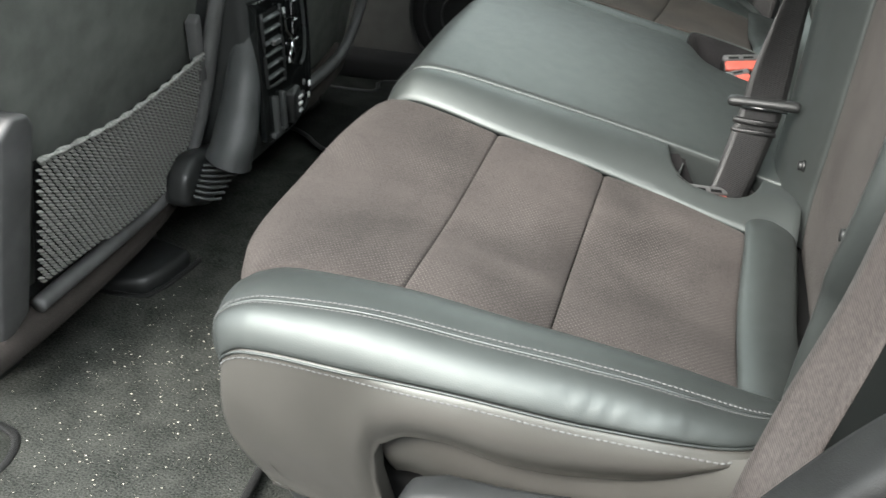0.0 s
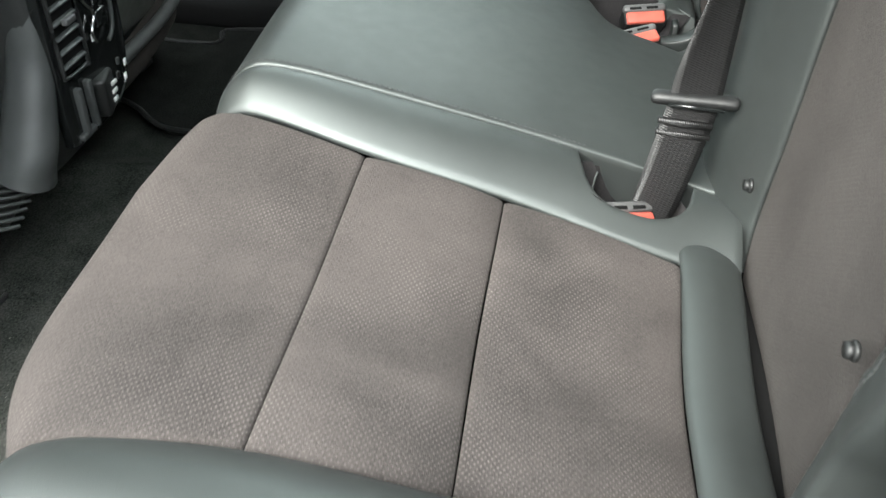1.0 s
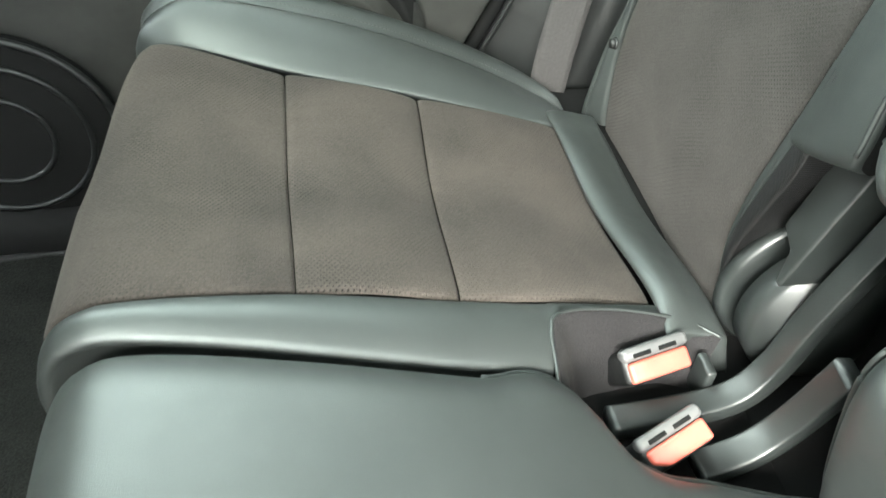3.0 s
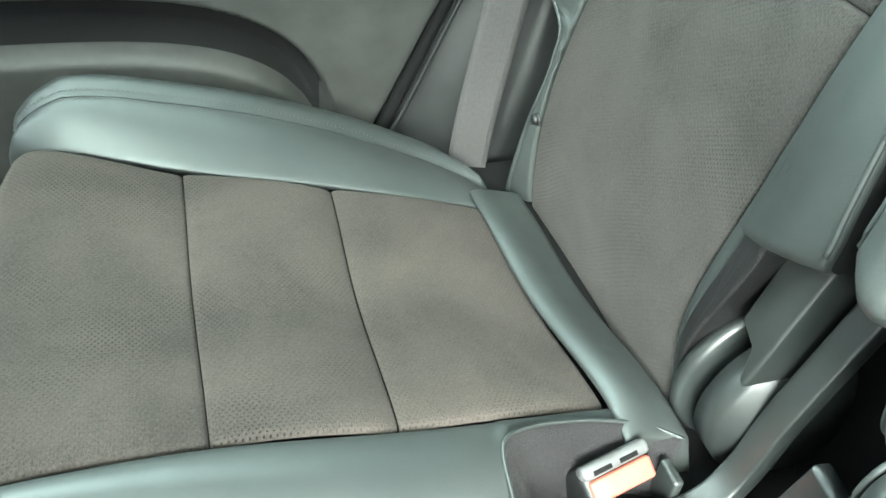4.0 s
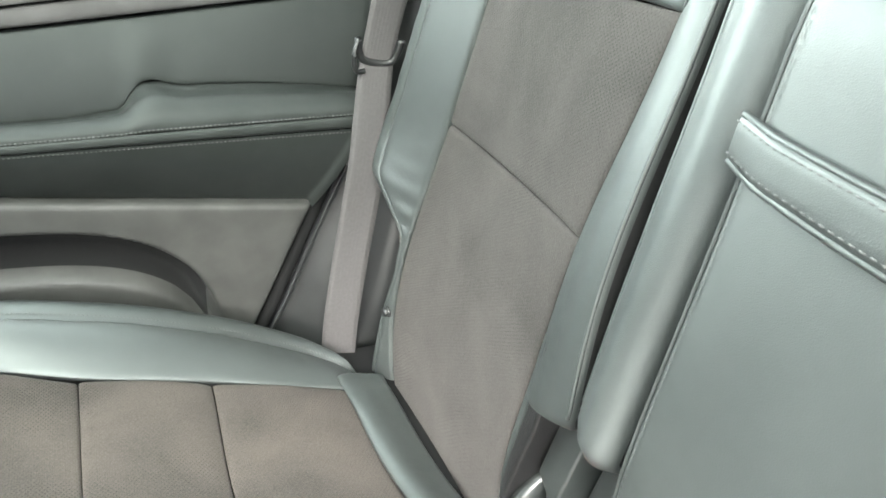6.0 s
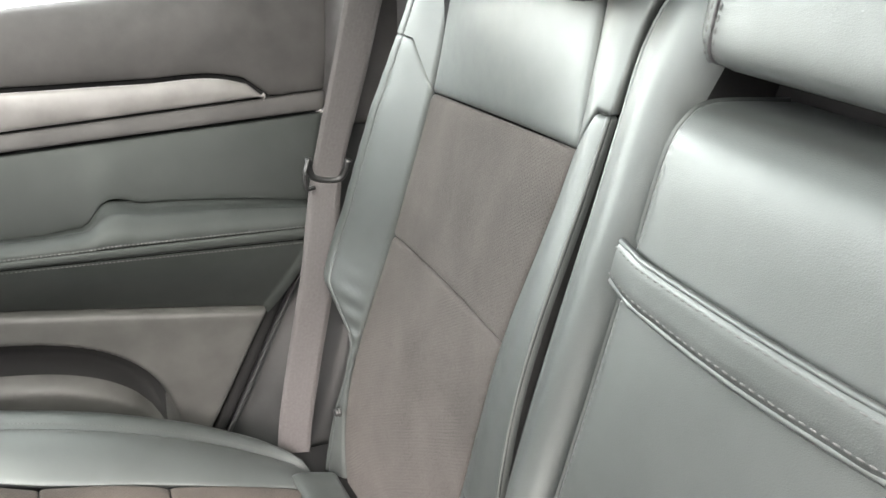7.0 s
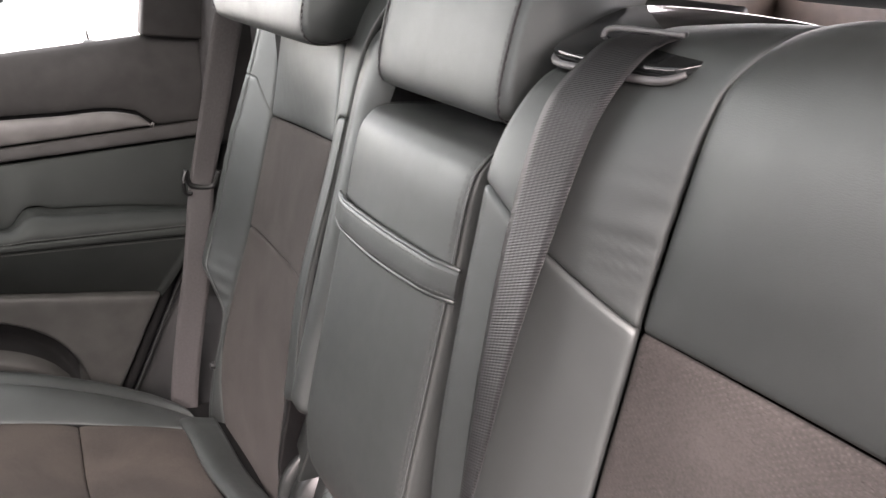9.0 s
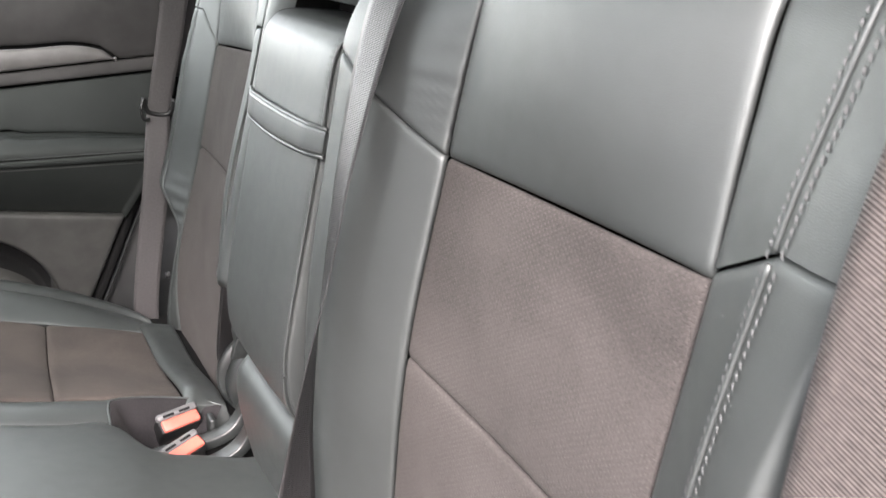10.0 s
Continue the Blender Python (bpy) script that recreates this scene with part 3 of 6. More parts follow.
def cushion_side(bench, sg, S1):
    """Outer side wall of the cushion with the arched cut-out and the piping above it."""
    foot = table([(-0.14, 0.225), (-0.078, 0.214), (-0.03, 0.205), (0.0, 0.205), (0.006, 0.215), (0.010, 0.245), (0.018, 0.284), (0.037, 0.309), (0.074, 0.320), (0.126, 0.311), (0.20, 0.313), (0.28, 0.331), (0.31, 0.345)])
    front = table([(0.10, -0.02), (0.20, -0.068), (0.23, -0.088), (0.264, -0.105), (0.304, -0.118), (0.34, -0.119), (0.36, -0.10)])
    top = [S1(1 - k, 1.0) for k in np.linspace(0.215, 0.985, 90)]

    def S(u, v):
        p = top[min(int(u * (len(top) - 1)), len(top) - 2)]
        q = top[min(int(u * (len(top) - 1)) + 1, len(top) - 1)]
        t = u * (len(top) - 1) - int(u * (len(top) - 1)) if u < 1 else 1.0
        x, y, z = (p[i] + (q[i] - p[i]) * t for i in range(3))
        zb = foot(x) if x > -0.075 else 0.214 - (x + 0.075) * 0.2
        if x > 0.002:
            zb = foot(x)
        zz = z + (zb - z) * v
        lean = front(zz) + (x + 0.119) * (0.30 - front(zz)) / 0.419
        bulge = 0.008 * math.sin(math.pi * min(v * 1.1, 1))
        return (x + (lean - x) * v, y + sg * bulge + sg * 0.004 * v, zz)

    wall = patch("side_cover", S, 80, 18, LEATHER_SIDE, bench, (0, 0.002, 0.003, 0.003), 0.007, {"v1": [(0, -sg * 0.014, 0.004)]}, label="taupe vinyl side cover with an arched cut-out")
    deep = lambda u: (Vector(S(u, 1.0)) - Vector(S(u, 0.0))).length
    tr = line_on(S, [(i / 200, 0.0065 / max(deep(i / 200), 0.02)) for i in range(201)], 0.0009)
    stitches("stitching", tr, wall, pitch=0.0052, length=0.0043, r=0.0008)
    cord = [p + n * 0.0008 for p, n in line_on(S, [(i / 120, 0.012) for i in range(121)], 0.0)]
    tube("piping", cord, 0.0011, LEATHER, bench, 8, "black leather piping")
    arch = [Vector((x, sg * 0.727, foot(x) + 0.001)) for x in np.linspace(0.0045, 0.06, 26)]
    tube("zip_tape", arch[:18], 0.0045, WEB, bench, 8, "grey woven edge tape", flat=0.5)

    # hinge cover that shows inside the arch
    def inner(u, v):
        x = 0.020 + 0.30 * u
        z = foot(max(x, 0.03)) + 0.012 - v * (0.06 + 0.05 * math.sin(math.pi * u))
        return (x, sg * (0.708 + 0.012 * math.sin(math.pi * v)), z)

    patch("hinge_cover", inner, 30, 10, LEATHER_SIDE, bench, (0.008, 0, 0, 0), 0.02, label="taupe vinyl flap inside the arch")


# ---- near part of the bench (door seat and middle seat) ----
near_cushion = thing("rear_bench_cushion", "black leather bench cushion with perforated brown-grey suede insert", "car seat", "rear seat cushions")
side1 = build_cushion_half(near_cushion, -1)
cushion_side(near_cushion, -1, side1)
MID_SEAM = table([(-0.16, -0.213), (-0.1, -0.211), (0.05, -0.206), (0.183, -0.201), (0.30, -0.203), (0.352, -0.210)])
L_REAR = length_at(0.350)


def pocket_dip(x):
    """How far the inner roll stands back from the middle seam round the buckle pocket."""
    t = (x - 0.246) / 0.056
    return 0.066 * max(0.0, 1 - abs(t) ** 2.6) ** (1 / 2.6) if abs(t) < 1 else 0.0


def inner_roll(u, v):
    ln = L_REAR + (C_END - L_REAR) * u
    x = profile_x(ln) if ln < C_LEN[TOP] else -0.16
    a, b = -INNER(min(x, 0.30)), MID_SEAM(x) - pocket_dip(x)
    if x > 0.297:
        a = -0.299 - (x - 0.297) * 0.2
    y = a + (b - a) * v
    t = (y - a) / (MID_SEAM(x) - a)
    h = 0.004 + 0.024 * math.sin(min(t, 1) * math.pi / 2) + 0.006 * math.sin(math.pi * min(t, 1))
    return cushion_at(ln, y, h)


roll = patch("inner_roll", inner_roll, 150, 12, LEATHER, near_cushion, (0.002, 0, 0.005, 0.0022), 0.009, {"v1": [(0, 0.001, -0.004), (0, 0.002, -0.05)]}, label="black leather roll beside the middle seat")
FAR_EDGE = table([(-0.16, 0.214), (-0.1, 0.216), (0.0, 0.214), (0.12, 0.207), (0.180, 0.205), (0.191, 0.192), (0.199, 0.172), (0.211, 0.148), (0.228, 0.134), (0.27, 0.125), (0.352, 0.108)])


def middle(u, v):
    ln = L_REAR + (C_END - L_REAR) * u
    x = profile_x(ln) if ln < C_LEN[TOP] else -0.16
    a, b = MID_SEAM(x), FAR_EDGE(x)
    y = a + (b - a) * v
    edge = 1 - (1 - min((1 - v) / 0.10, 1)) ** 2
    h = 0.030 + 0.012 * math.sin(math.pi * v) ** 0.8 - 0.014 * (1 - edge)
    return cushion_at(ln, y, h)


centre = patch("middle_panel", middle, 90, 50, LEATHER, near_cushion, (0.004, 0, 0.0022, 0.010), 0.012, {"v1": [(0, 0.001, -0.010), (0, 0, -0.06)], "u0": [(0.004, 0, -0.03)], "v0": [(0, 0.001, -0.007), (0, 0.004, -0.07)]}, label="smooth black leather middle seat panel")
n = 260
stitches("stitching", line_on(middle, [(0.205 + 0.755 * i / n, 0.012) for i in range(n + 1)], 0.0006), centre, THREAD_DIM, pitch=0.0050, length=0.0040, r=0.0009, slant=0.35)
tube("edge_hem", [Vector(middle(0.30 * i / 60, 0.99)) + Vector((0, 0.002, -0.004)) for i in range(61)], 0.0024, LEATHER, centre, 8, "leather hem round the buckle well")
# pocket for the buckle
pocket = [(0.246 + 0.060 * math.cos(t), -0.232 + 0.040 * math.sin(t)) for t in np.linspace(0, 2 * math.pi, 28, endpoint=False)]


def pocket_wall(u, v):
    x, y = 0.246 + 0.0585 * math.cos(u * 2 * math.pi) * (1 - 0.12 * v), -0.232 + 0.038 * math.sin(u * 2 * math.pi) * (1 - 0.12 * v)
    return (x, y, 0.352 - 0.24 * (x - 0.19) - 0.012 - 0.07 * v)


patch("buckle_pocket", pocket_wall, 50, 8, CLOTH_BLACK, near_cushion, label="black lining of the buckle pocket")


def pocket_flap(u, v):
    """Loose tongue of lining that hangs inside the front end of the pocket."""
    t = math.pi * (0.72 + 0.62 * u)
    x, y, z = 0.246 + 0.0565 * math.cos(t), -0.232 + 0.036 * math.sin(t), 0.0
    reach = v * (1 - 0.75 * abs(2 * u - 1) ** 1.5)
    return (x + 0.026 * reach, y - 0.010 * reach, 0.352 - 0.24 * (x - 0.19) - 0.006 - 0.040 * reach)


patch("pocket_flap", pocket_flap, 24, 10, CLOTH_BLACK, near_cushion, label="loose flap of black lining")
tube("pocket_hem", [Vector(pocket_flap(i / 40, 1.0)) for i in range(41)], 0.0011, LEATHER, near_cushion, 6, "narrow leather hem")
part("pocket_floor", prism(pocket, 0.278, 0.288, "z", 0), CLOTH_BLACK, near_cushion, "black lining of the buckle pocket")
part("cushion_base", box((-0.03, -0.70, 0.10), (0.34, 0.10, 0.235), 0.01), FOAM, near_cushion, "dark foam underside")
part("cushion_base", box((-0.10, -0.62, 0.12), (-0.02, 0.19, 0.30), 0.02), FOAM, near_cushion, "dark foam underside")

# ---- far part of the bench ----
far_cushion = thing("rear_bench_cushion", "black leather cushion with perforated brown suede insert, far side", "car seat", "rear seat cushions")
build_cushion_half(far_cushion, 1)
F_LEN0 = length_at(0.330)


def F_EDGE(x):
    """Inner edge of the far cushion's roll, cut back round the buckles."""
    t = (x - 0.264) / 0.074
    dip = max(0.0, 1 - abs(t) ** 2.8) ** (1 / 2.8) if abs(t) < 1 else 0.0
    return 0.227 - 0.011 * max(0.0, min(1.0, (x + 0.1) / 0.2)) + 0.060 * dip


def far_roll(u, v):
    ln = F_LEN0 + (C_END - F_LEN0) * u
    x = profile_x(ln) if ln < C_LEN[TOP] else -0.16
    a, b = INNER(min(x, 0.30)), F_EDGE(x)
    y = a + (b - a) * v
    full = min(1.0, (a - b) / 0.035)
    h = 0.012 + (0.011 * math.sin(math.pi * v * 0.85) - 0.008 * v * v) * full
    p = cushion_at(ln, y, h)
    front = max(0.0, min(1.0, (-0.02 - x) / 0.11))
    return (p[0] - 0.016 * front, p[1], p[2])


patch("inner_roll", far_roll, 150, 16, LEATHER, far_cushion, (0.008, 0, 0.005, 0.008), 0.010, {"v1": [(0, -0.001, -0.010), (0, 0.006, -0.014), (0, 0.006, -0.08)], "u0": [(0.003, 0, -0.012), (0.004, 0, -0.07)]}, label="black leather roll beside the middle seat")


def far_lip(u, v):
    """Second roll below the first, which leaves a dark slot."""
    l0 = length_at(0.19)
    ln = l0 + (C_END - l0) * u
    return cushion_at(ln, 0.226 - 0.012 * v, -0.002 - 0.004 * v - 0.008 * v * v)


patch("lower_roll", far_lip, 60, 6, LEATHER, far_cushion, (0, 0, 0, 0.004), 0.008, {"v1": [(0, 0, -0.05)]}, label="black leather lower edge")
part("cushion_base", box((-0.05, 0.25, 0.10), (0.34, 0.69, 0.255), 0.01), FOAM, far_cushion, "dark foam underside")


POCKET_RIM = spline([(0.187, 0.205, 0.330), (0.188, 0.225, 0.338), (0.190, 0.248, 0.344), (0.198, 0.264, 0.344), (0.225, 0.274, 0.337), (0.265, 0.277, 0.327), (0.300, 0.275, 0.318), (0.322, 0.270, 0.312), (0.345, 0.258, 0.305)], 6)


def far_pocket(u, v):
    """Loose cloth that hangs from the rim of the cushion down into the buckle well."""
    t = u * (len(POCKET_RIM) - 1)
    i = min(int(t), len(POCKET_RIM) - 2)
    p = POCKET_RIM[i].lerp(POCKET_RIM[i + 1], t - i)
    well = Vector((0.262, 0.185, 0.250))
    pull = 0.34 * v ** 0.7 + 0.035 * math.sin(9 * u * math.pi) * v * (1 - v)
    q = p.lerp(well, pull)
    return (q.x, q.y, p.z + 0.002 - 0.072 * v ** 1.3 + 0.004 * math.sin(7 * u * math.pi + 1) * v)


lining = patch("buckle_pocket", far_pocket, 60, 16, CLOTH_BLACK, far_cushion, label="dark cloth lining of the buckle pocket")
tube("pocket_hem", [Vector(far_pocket(i / 60, 0.0)) + Vector((0, 0, 0.0006)) for i in range(61)], 0.0016, LEATHER, lining, 6, "narrow leather hem")
part("pocket_floor", prism([(0.195, 0.10), (0.195, 0.27), (0.36, 0.27), (0.36, 0.10)], 0.258, 0.266, "z", 0.002), FOAM, far_cushion, "dark floor of the buckle pocket")


# ---- backrests ----
BACK = spline([(0.363, 0, 0.262), (0.360, 0, 0.30), (0.362, 0, 0.385), (0.381, 0, 0.62), (0.410, 0, 0.79), (0.424, 0, 0.88), (0.436, 0, 0.94), (0.458, 0, 0.978), (0.500, 0, 0.992), (0.56, 0, 0.985)], 14)
B_LEN = np.concatenate([[0], np.cumsum([(b - a).length for a, b in zip(BACK, BACK[1:])])])
B_X, B_Z = np.array([p.x for p in BACK]), np.array([p.z for p in BACK])
B_END = float(B_LEN[-1])
SKEW = table([(0.26, 0.0), (0.387, 0.003), (0.616, 0.040), (0.78, 0.044), (1.0, 0.040)])


def back_len(z):
    return float(np.interp(z, B_Z[:-14], B_LEN[:-14]))


def back_z(ln):
    return float(np.interp(ln, B_LEN, B_Z))


def back_at(ln, a, sg, h):
    """Place on a backrest: length up it, distance a from the car's middle, lift h to the front."""
    x, z, nx, nz = along(ln, B_X, B_Z, B_LEN, h)
    k = SKEW(z) * (0.15 if sg < 0 else 1.0) * ((a - 0.262) / 0.325) - SKEW(z) * 0.25
    return (x + k - nx * h, sg * a, z - nz * h)


FAR_IN = table([(0.26, 0.270), (0.49, 0.222), (0.53, 0.212), (0.56, 0.214), (0.60, 0.217), (0.80, 0.219), (0.87, 0.218), (0.91, 0.216), (0.94, 0.207), (0.98, 0.190)])
FAR_RISE = table([(0.26, 0.028), (0.62, 0.030), (0.80, 0.019), (0.94, 0.011), (1.0, 0.010)])


FAR_SEAM = table([(0.26, 0.302), (0.31, 0.306), (0.355, 0.320), (0.40, 0.322), (0.44, 0.317), (0.50, 0.306), (0.567, 0.295), (0.64, 0.283), (0.74, 0.262), (0.81, 0.251), (1.0, 0.251)])


FAR_OUT = table([(0.26, 0.606), (0.33, 0.614), (0.43, 0.620), (0.50, 0.618), (0.56, 0.613), (0.62, 0.604), (0.70, 0.592), (0.78, 0.585), (1.0, 0.584)])


def build_backrest(sg, edge_in, wide):
    """Backrest of one sitting place; edge_in: its inner side's distance from the middle; wide: its outer suede seam."""
    f = sg < 0
    label = "black leather rear backrest with brown-grey perforated suede panels"
    back = thing("rear_bench", label, "car seat", "rear backrests")
    gi, go = (0.630, 0.614) if f else (0.636, 0.607)
    ti, to = (0.800, 0.800) if f else (0.813, 0.780)

    def panel(z0, z1, bulge):
        """z0, z1: (inner, outer) heights of the cross seams."""

        def S(u, v):
            za, zb = z0[0] + (z0[1] - z0[0]) * v, z1[0] + (z1[1] - z1[0]) * v
            la, lb = back_len(za), (B_END if z1[0] > 0.99 else back_len(zb))
            ln = la + (lb - la) * u
            z = back_z(ln)
            i0 = (0.262 if f else FAR_SEAM(z)) + (0.012 if f else 0.022) * max(0.0, (z - 0.82) / 0.16) + ((0.015 if f else 0.05) * max(0.0, (z - 0.955) / 0.035) if z1[0] > 0.99 else 0.0)
            o0 = wide - 0.006 * max(0.0, (z - 0.62) / 0.2) - 0.010 * max(0.0, (0.5 - z) / 0.2) if f else FAR_OUT(z)
            a = i0 + (o0 - i0) * v
            h = bulge * (math.sin(math.pi * u) * math.sin(math.pi * v)) ** 0.8 - 0.004 * math.sin(math.pi * v)
            return back_at(ln, a, sg, h)

        return S

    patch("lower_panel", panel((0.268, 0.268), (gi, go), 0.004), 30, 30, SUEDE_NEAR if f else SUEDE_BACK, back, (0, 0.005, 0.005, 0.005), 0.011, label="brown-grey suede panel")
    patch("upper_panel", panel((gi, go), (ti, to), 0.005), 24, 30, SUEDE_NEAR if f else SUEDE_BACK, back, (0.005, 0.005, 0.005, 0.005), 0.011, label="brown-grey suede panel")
    patch("shoulder_panel", panel((ti, to), (1.0, 1.0), 0.024), 44, 40, LEATHER, back, (0.004, 0, 0.005, 0.005), 0.012, label="padded black leather shoulder panel")

    def inner(z0, z1):
        def S(u, v):
            # the cross seam climbs away from the suede
            up = 0.058 * min(v / 0.8, 1.0) if f else 0.036 * min(v / 0.5, 1.0)
            l0 = back_len(z0 + (up if z0 > 0.7 else 0.0 if f else 0.052 * min(v / 0.8, 1.0)))
            l1 = B_END if z1 > 0.99 else back_len(z1 + (up if z1 > 0.7 else 0.0))
            ln = l0 + (l1 - l0) * u
            z = back_z(ln)
            i0 = (0.262 if f else FAR_SEAM(z)) + (0.012 if f else 0.022) * max(0.0, (z - 0.82) / 0.16) + ((0.015 if f else 0.05) * max(0.0, (z - 0.955) / 0.035) if z1 > 0.99 else 0.0)
            rise = 0.036
            rise *= 1 - 1.3 * max(0.0, min(1.0, (z - 0.86) / 0.10)) ** 2
            inn = edge_in + 0.020 * max(0.0, min(1.0, (0.78 - z) / 0.25)) + 0.055 * max(0.0, min(1.0, (z - 0.935) / 0.05)) ** 2 if f else FAR_IN(z)
            w = i0 - inn
            if not f:
                # flat face out to a straight front edge, then a sharp turn to the rear
                x0, _, z2 = back_at(ln, i0, sg, 0.0)
                x1 = back_at(ln, 0.262 + 0.25 * 0.325, sg, 0.0)[0] - FAR_RISE(z)
                t = min(v / 0.8, 1.0)
                k = max(0.0, (v - 0.8) / 0.2)
                x = x0 + (x1 - x0) * (0.35 * t + 0.65 * math.sin(t * math.pi / 2)) - 0.003 * math.sin(math.pi * t)
                tuck = 0.012 * max(0.0, 1 - u / 0.035) ** 2 if z0 < 0.5 else 0.0
                return (x + 0.007 * (1 - math.cos(k * math.pi / 2)) + tuck, i0 - w * t - 0.003 * math.sin(k * math.pi / 2), z2)
            if v < 0.8:
                t = v / 0.8
                a, h = i0 - w * t, rise * math.sin(t * math.pi * 0.5) ** 0.9 + 0.004 * math.sin(math.pi * t)
            else:
                t = (v - 0.8) / 0.2
                a = inn - 0.010 * math.sin(t * math.pi / 2)
                h = rise - 0.06 * (1 - math.cos(t * math.pi / 2))
            h += 0.0007 * math.sin(z * 400 + 6 * v + 2 * math.sin(z * 90)) * math.exp(-(v / 0.22) ** 2) * math.exp(-((z - 0.86) / 0.06) ** 2) * min(1.0, v / 0.05)
            return back_at(ln, a, sg, h)

        return S

    zs = 0.800 if f else 0.810
    low = 0.268 if f else 0.462
    S1, S2 = inner(low, zs), inner(zs, 1.0)
    patch("inner_bolster", S1, 44, 26, LEATHER, back, (0.004, 0.004, 0.005, 0), 0.007, {"v1": [(0.07, sg * 0.004, 0)]} if f else {"u0": [(0.03, 0, -0.004)]}, label="black leather bolster")
    patch("inner_bolster_top", S2, 70, 26, LEATHER, back, (0.004, 0, 0.005, 0), 0.007, {"v1": [(0.07, sg * 0.004, 0)]} if f else None, label="black leather bolster")
    if not f:
        tube("piping", [Vector(S1(0.05 + 0.95 * i / 60, 0.84)) for i in range(61)], 0.0019, LEATHER, back, 6, "corded seam")
        # side coloured black for the shade in the gap next to it
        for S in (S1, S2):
            patch("gap_shade", lambda u, v, S=S: (S(u, 1.0)[0] + 0.070 * v, S(u, 1.0)[1] + 0.002 * v, S(u, 1.0)[2]), 40, 4, GRILLE, back, label="bolster side blackened for the shaded gap")
        # lower inner flank, cut back round the seat hinge
        edge = table([(0.26, 0.294), (0.30, 0.296), (0.35, 0.298), (0.42, 0.282), (0.47, 0.268), (0.52, 0.262)])

        def cut(u, v):
            ln = back_len(0.262) + (back_len(0.545) - back_len(0.262)) * u
            a0, a1 = FAR_SEAM(back_z(ln)), edge(back_z(ln))
            return back_at(ln, a0 + (a1 - a0) * v, sg, 0.012 * math.sin(v * math.pi / 2) * min(1.0, (a0 - a1) / 0.03))

        def hem(u, v):
            return cut(u, 0.42 * v)

        def lining(u, v):
            return cut(u, 0.42 + 0.58 * v)

        patch("lower_hem", hem, 24, 8, LEATHER, back, (0, 0, 0.003, 0.002), 0.005, label="narrow black leather hem")
        patch("lower_flank", lining, 24, 10, WEB, back, (0, 0, 0.002, 0.003), 0.006, {"v1": [(0.05, 0.004, 0)]}, label="ribbed dark edge of the cover")

    low = 0.065 if f else 0.030
    rim = table([(0.26, wide + low), (0.385, wide + low + 0.010), (0.43, wide + max(0.062, low + 0.015)), (0.47, wide + 0.095), (0.53, wide + 0.110), (0.62, wide + 0.100), (0.716, wide + 0.096), (0.85, wide + 0.112), (0.95, wide + 0.138), (1.0, wide + 0.140)])

    if not f:
        rim = table([(0.26, 0.645), (0.36, 0.634), (0.43, 0.630), (0.465, 0.638), (0.49, 0.668), (0.515, 0.702), (0.55, 0.714), (0.62, 0.704), (0.78, 0.668), (0.88, 0.644), (1.0, 0.631)])

    def outer(z0, z1, k0, k1):
        def S(u, v):
            k = k0 + (k1 - k0) * v
            climb = (0.028 if f else 0.046) * min(1.0, k / 0.4)
            l0, l1 = back_len(z0 + (climb if z0 > 0.5 else 0.0)), (B_END if z1 > 0.99 else back_len(z1 + climb))
            ln = l0 + (l1 - l0) * u
            z = back_z(ln)
            o0 = wide - 0.006 * max(0.0, (z - 0.62) / 0.2) - 0.010 * max(0.0, (0.5 - z) / 0.2) if f else FAR_OUT(z)
            w = rim(z) - o0
            h = 0.042 * min(1, w / 0.09) * math.sin(min(k / 0.85, 1) * math.pi / 2) ** 1.1
            if k > 0.8:
                h -= 0.05 * ((k - 0.8) / 0.2) ** 2
            pucker = 0.0014 * math.sin(z * 260) * math.exp(-((z - 0.47) / 0.07) ** 2) * math.exp(-((k - 0.25) / 0.2) ** 2)
            if not f:
                pucker += 0.0004 * math.sin(z * 170 + 3 * k + 1.7 * math.sin(z * 47)) * math.exp(-((k - 0.75) / 0.22) ** 2) * math.exp(-((z - 0.68) / 0.16) ** 2)
            return back_at(ln, o0 + w * (1 - (1 - min(k, 1)) ** 1.3), sg, h + pucker)

        return S

    zo, kr = (0.806, 0.38) if f else (0.784, 0.62)
    for a, b, nm in ((0.268, zo, "outer_bolster"), (zo, 1.0, "outer_bolster_top")):
        A, B = outer(a, b, 0, kr), outer(a, b, kr, 1.0)
        p = patch(nm, A, 90, 14, LEATHER, back, (0, 0.005, 0.005, 0.0016), 0.009, label="black leather bolster")
        patch("bolster_rim", B, 90, 12, LEATHER, back, (0, 0.005, 0.0016, 0), 0.007, {"v1": [(0.09, sg * 0.002, 0)]}, label="black leather bolster")
        n = 150
        u0 = 0.33 if a < 0.5 else 0.0
        for S, v in ((A, 0.93), (B, 0.10)):
            stitches("stitching", line_on(S, [(u0 + (0.99 - u0) * i / n, v) for i in range(n + 1)], 0.0006), p, THREAD if f else THREAD_DIM, pitch=0.0056, length=0.0046, r=0.0011 if f else 0.0005, slant=0.55)
        ridge = [q for q, _ in line_on(B, [(u0 + (0.99 - u0) * i / 80, 0.005) for i in range(81)], 0.0004)]
        if f:
            tube("raised_seam", ridge, 0.0017, LEATHER, p, 6, "raised leather seam")
    part("back_shell", box((0.505, min(sg * edge_in, sg * (wide + 0.03)), 0.30), (0.585, max(sg * edge_in, sg * (wide + 0.03)), 0.975), 0.03), CARPET, back, "dark carpeted rear face")
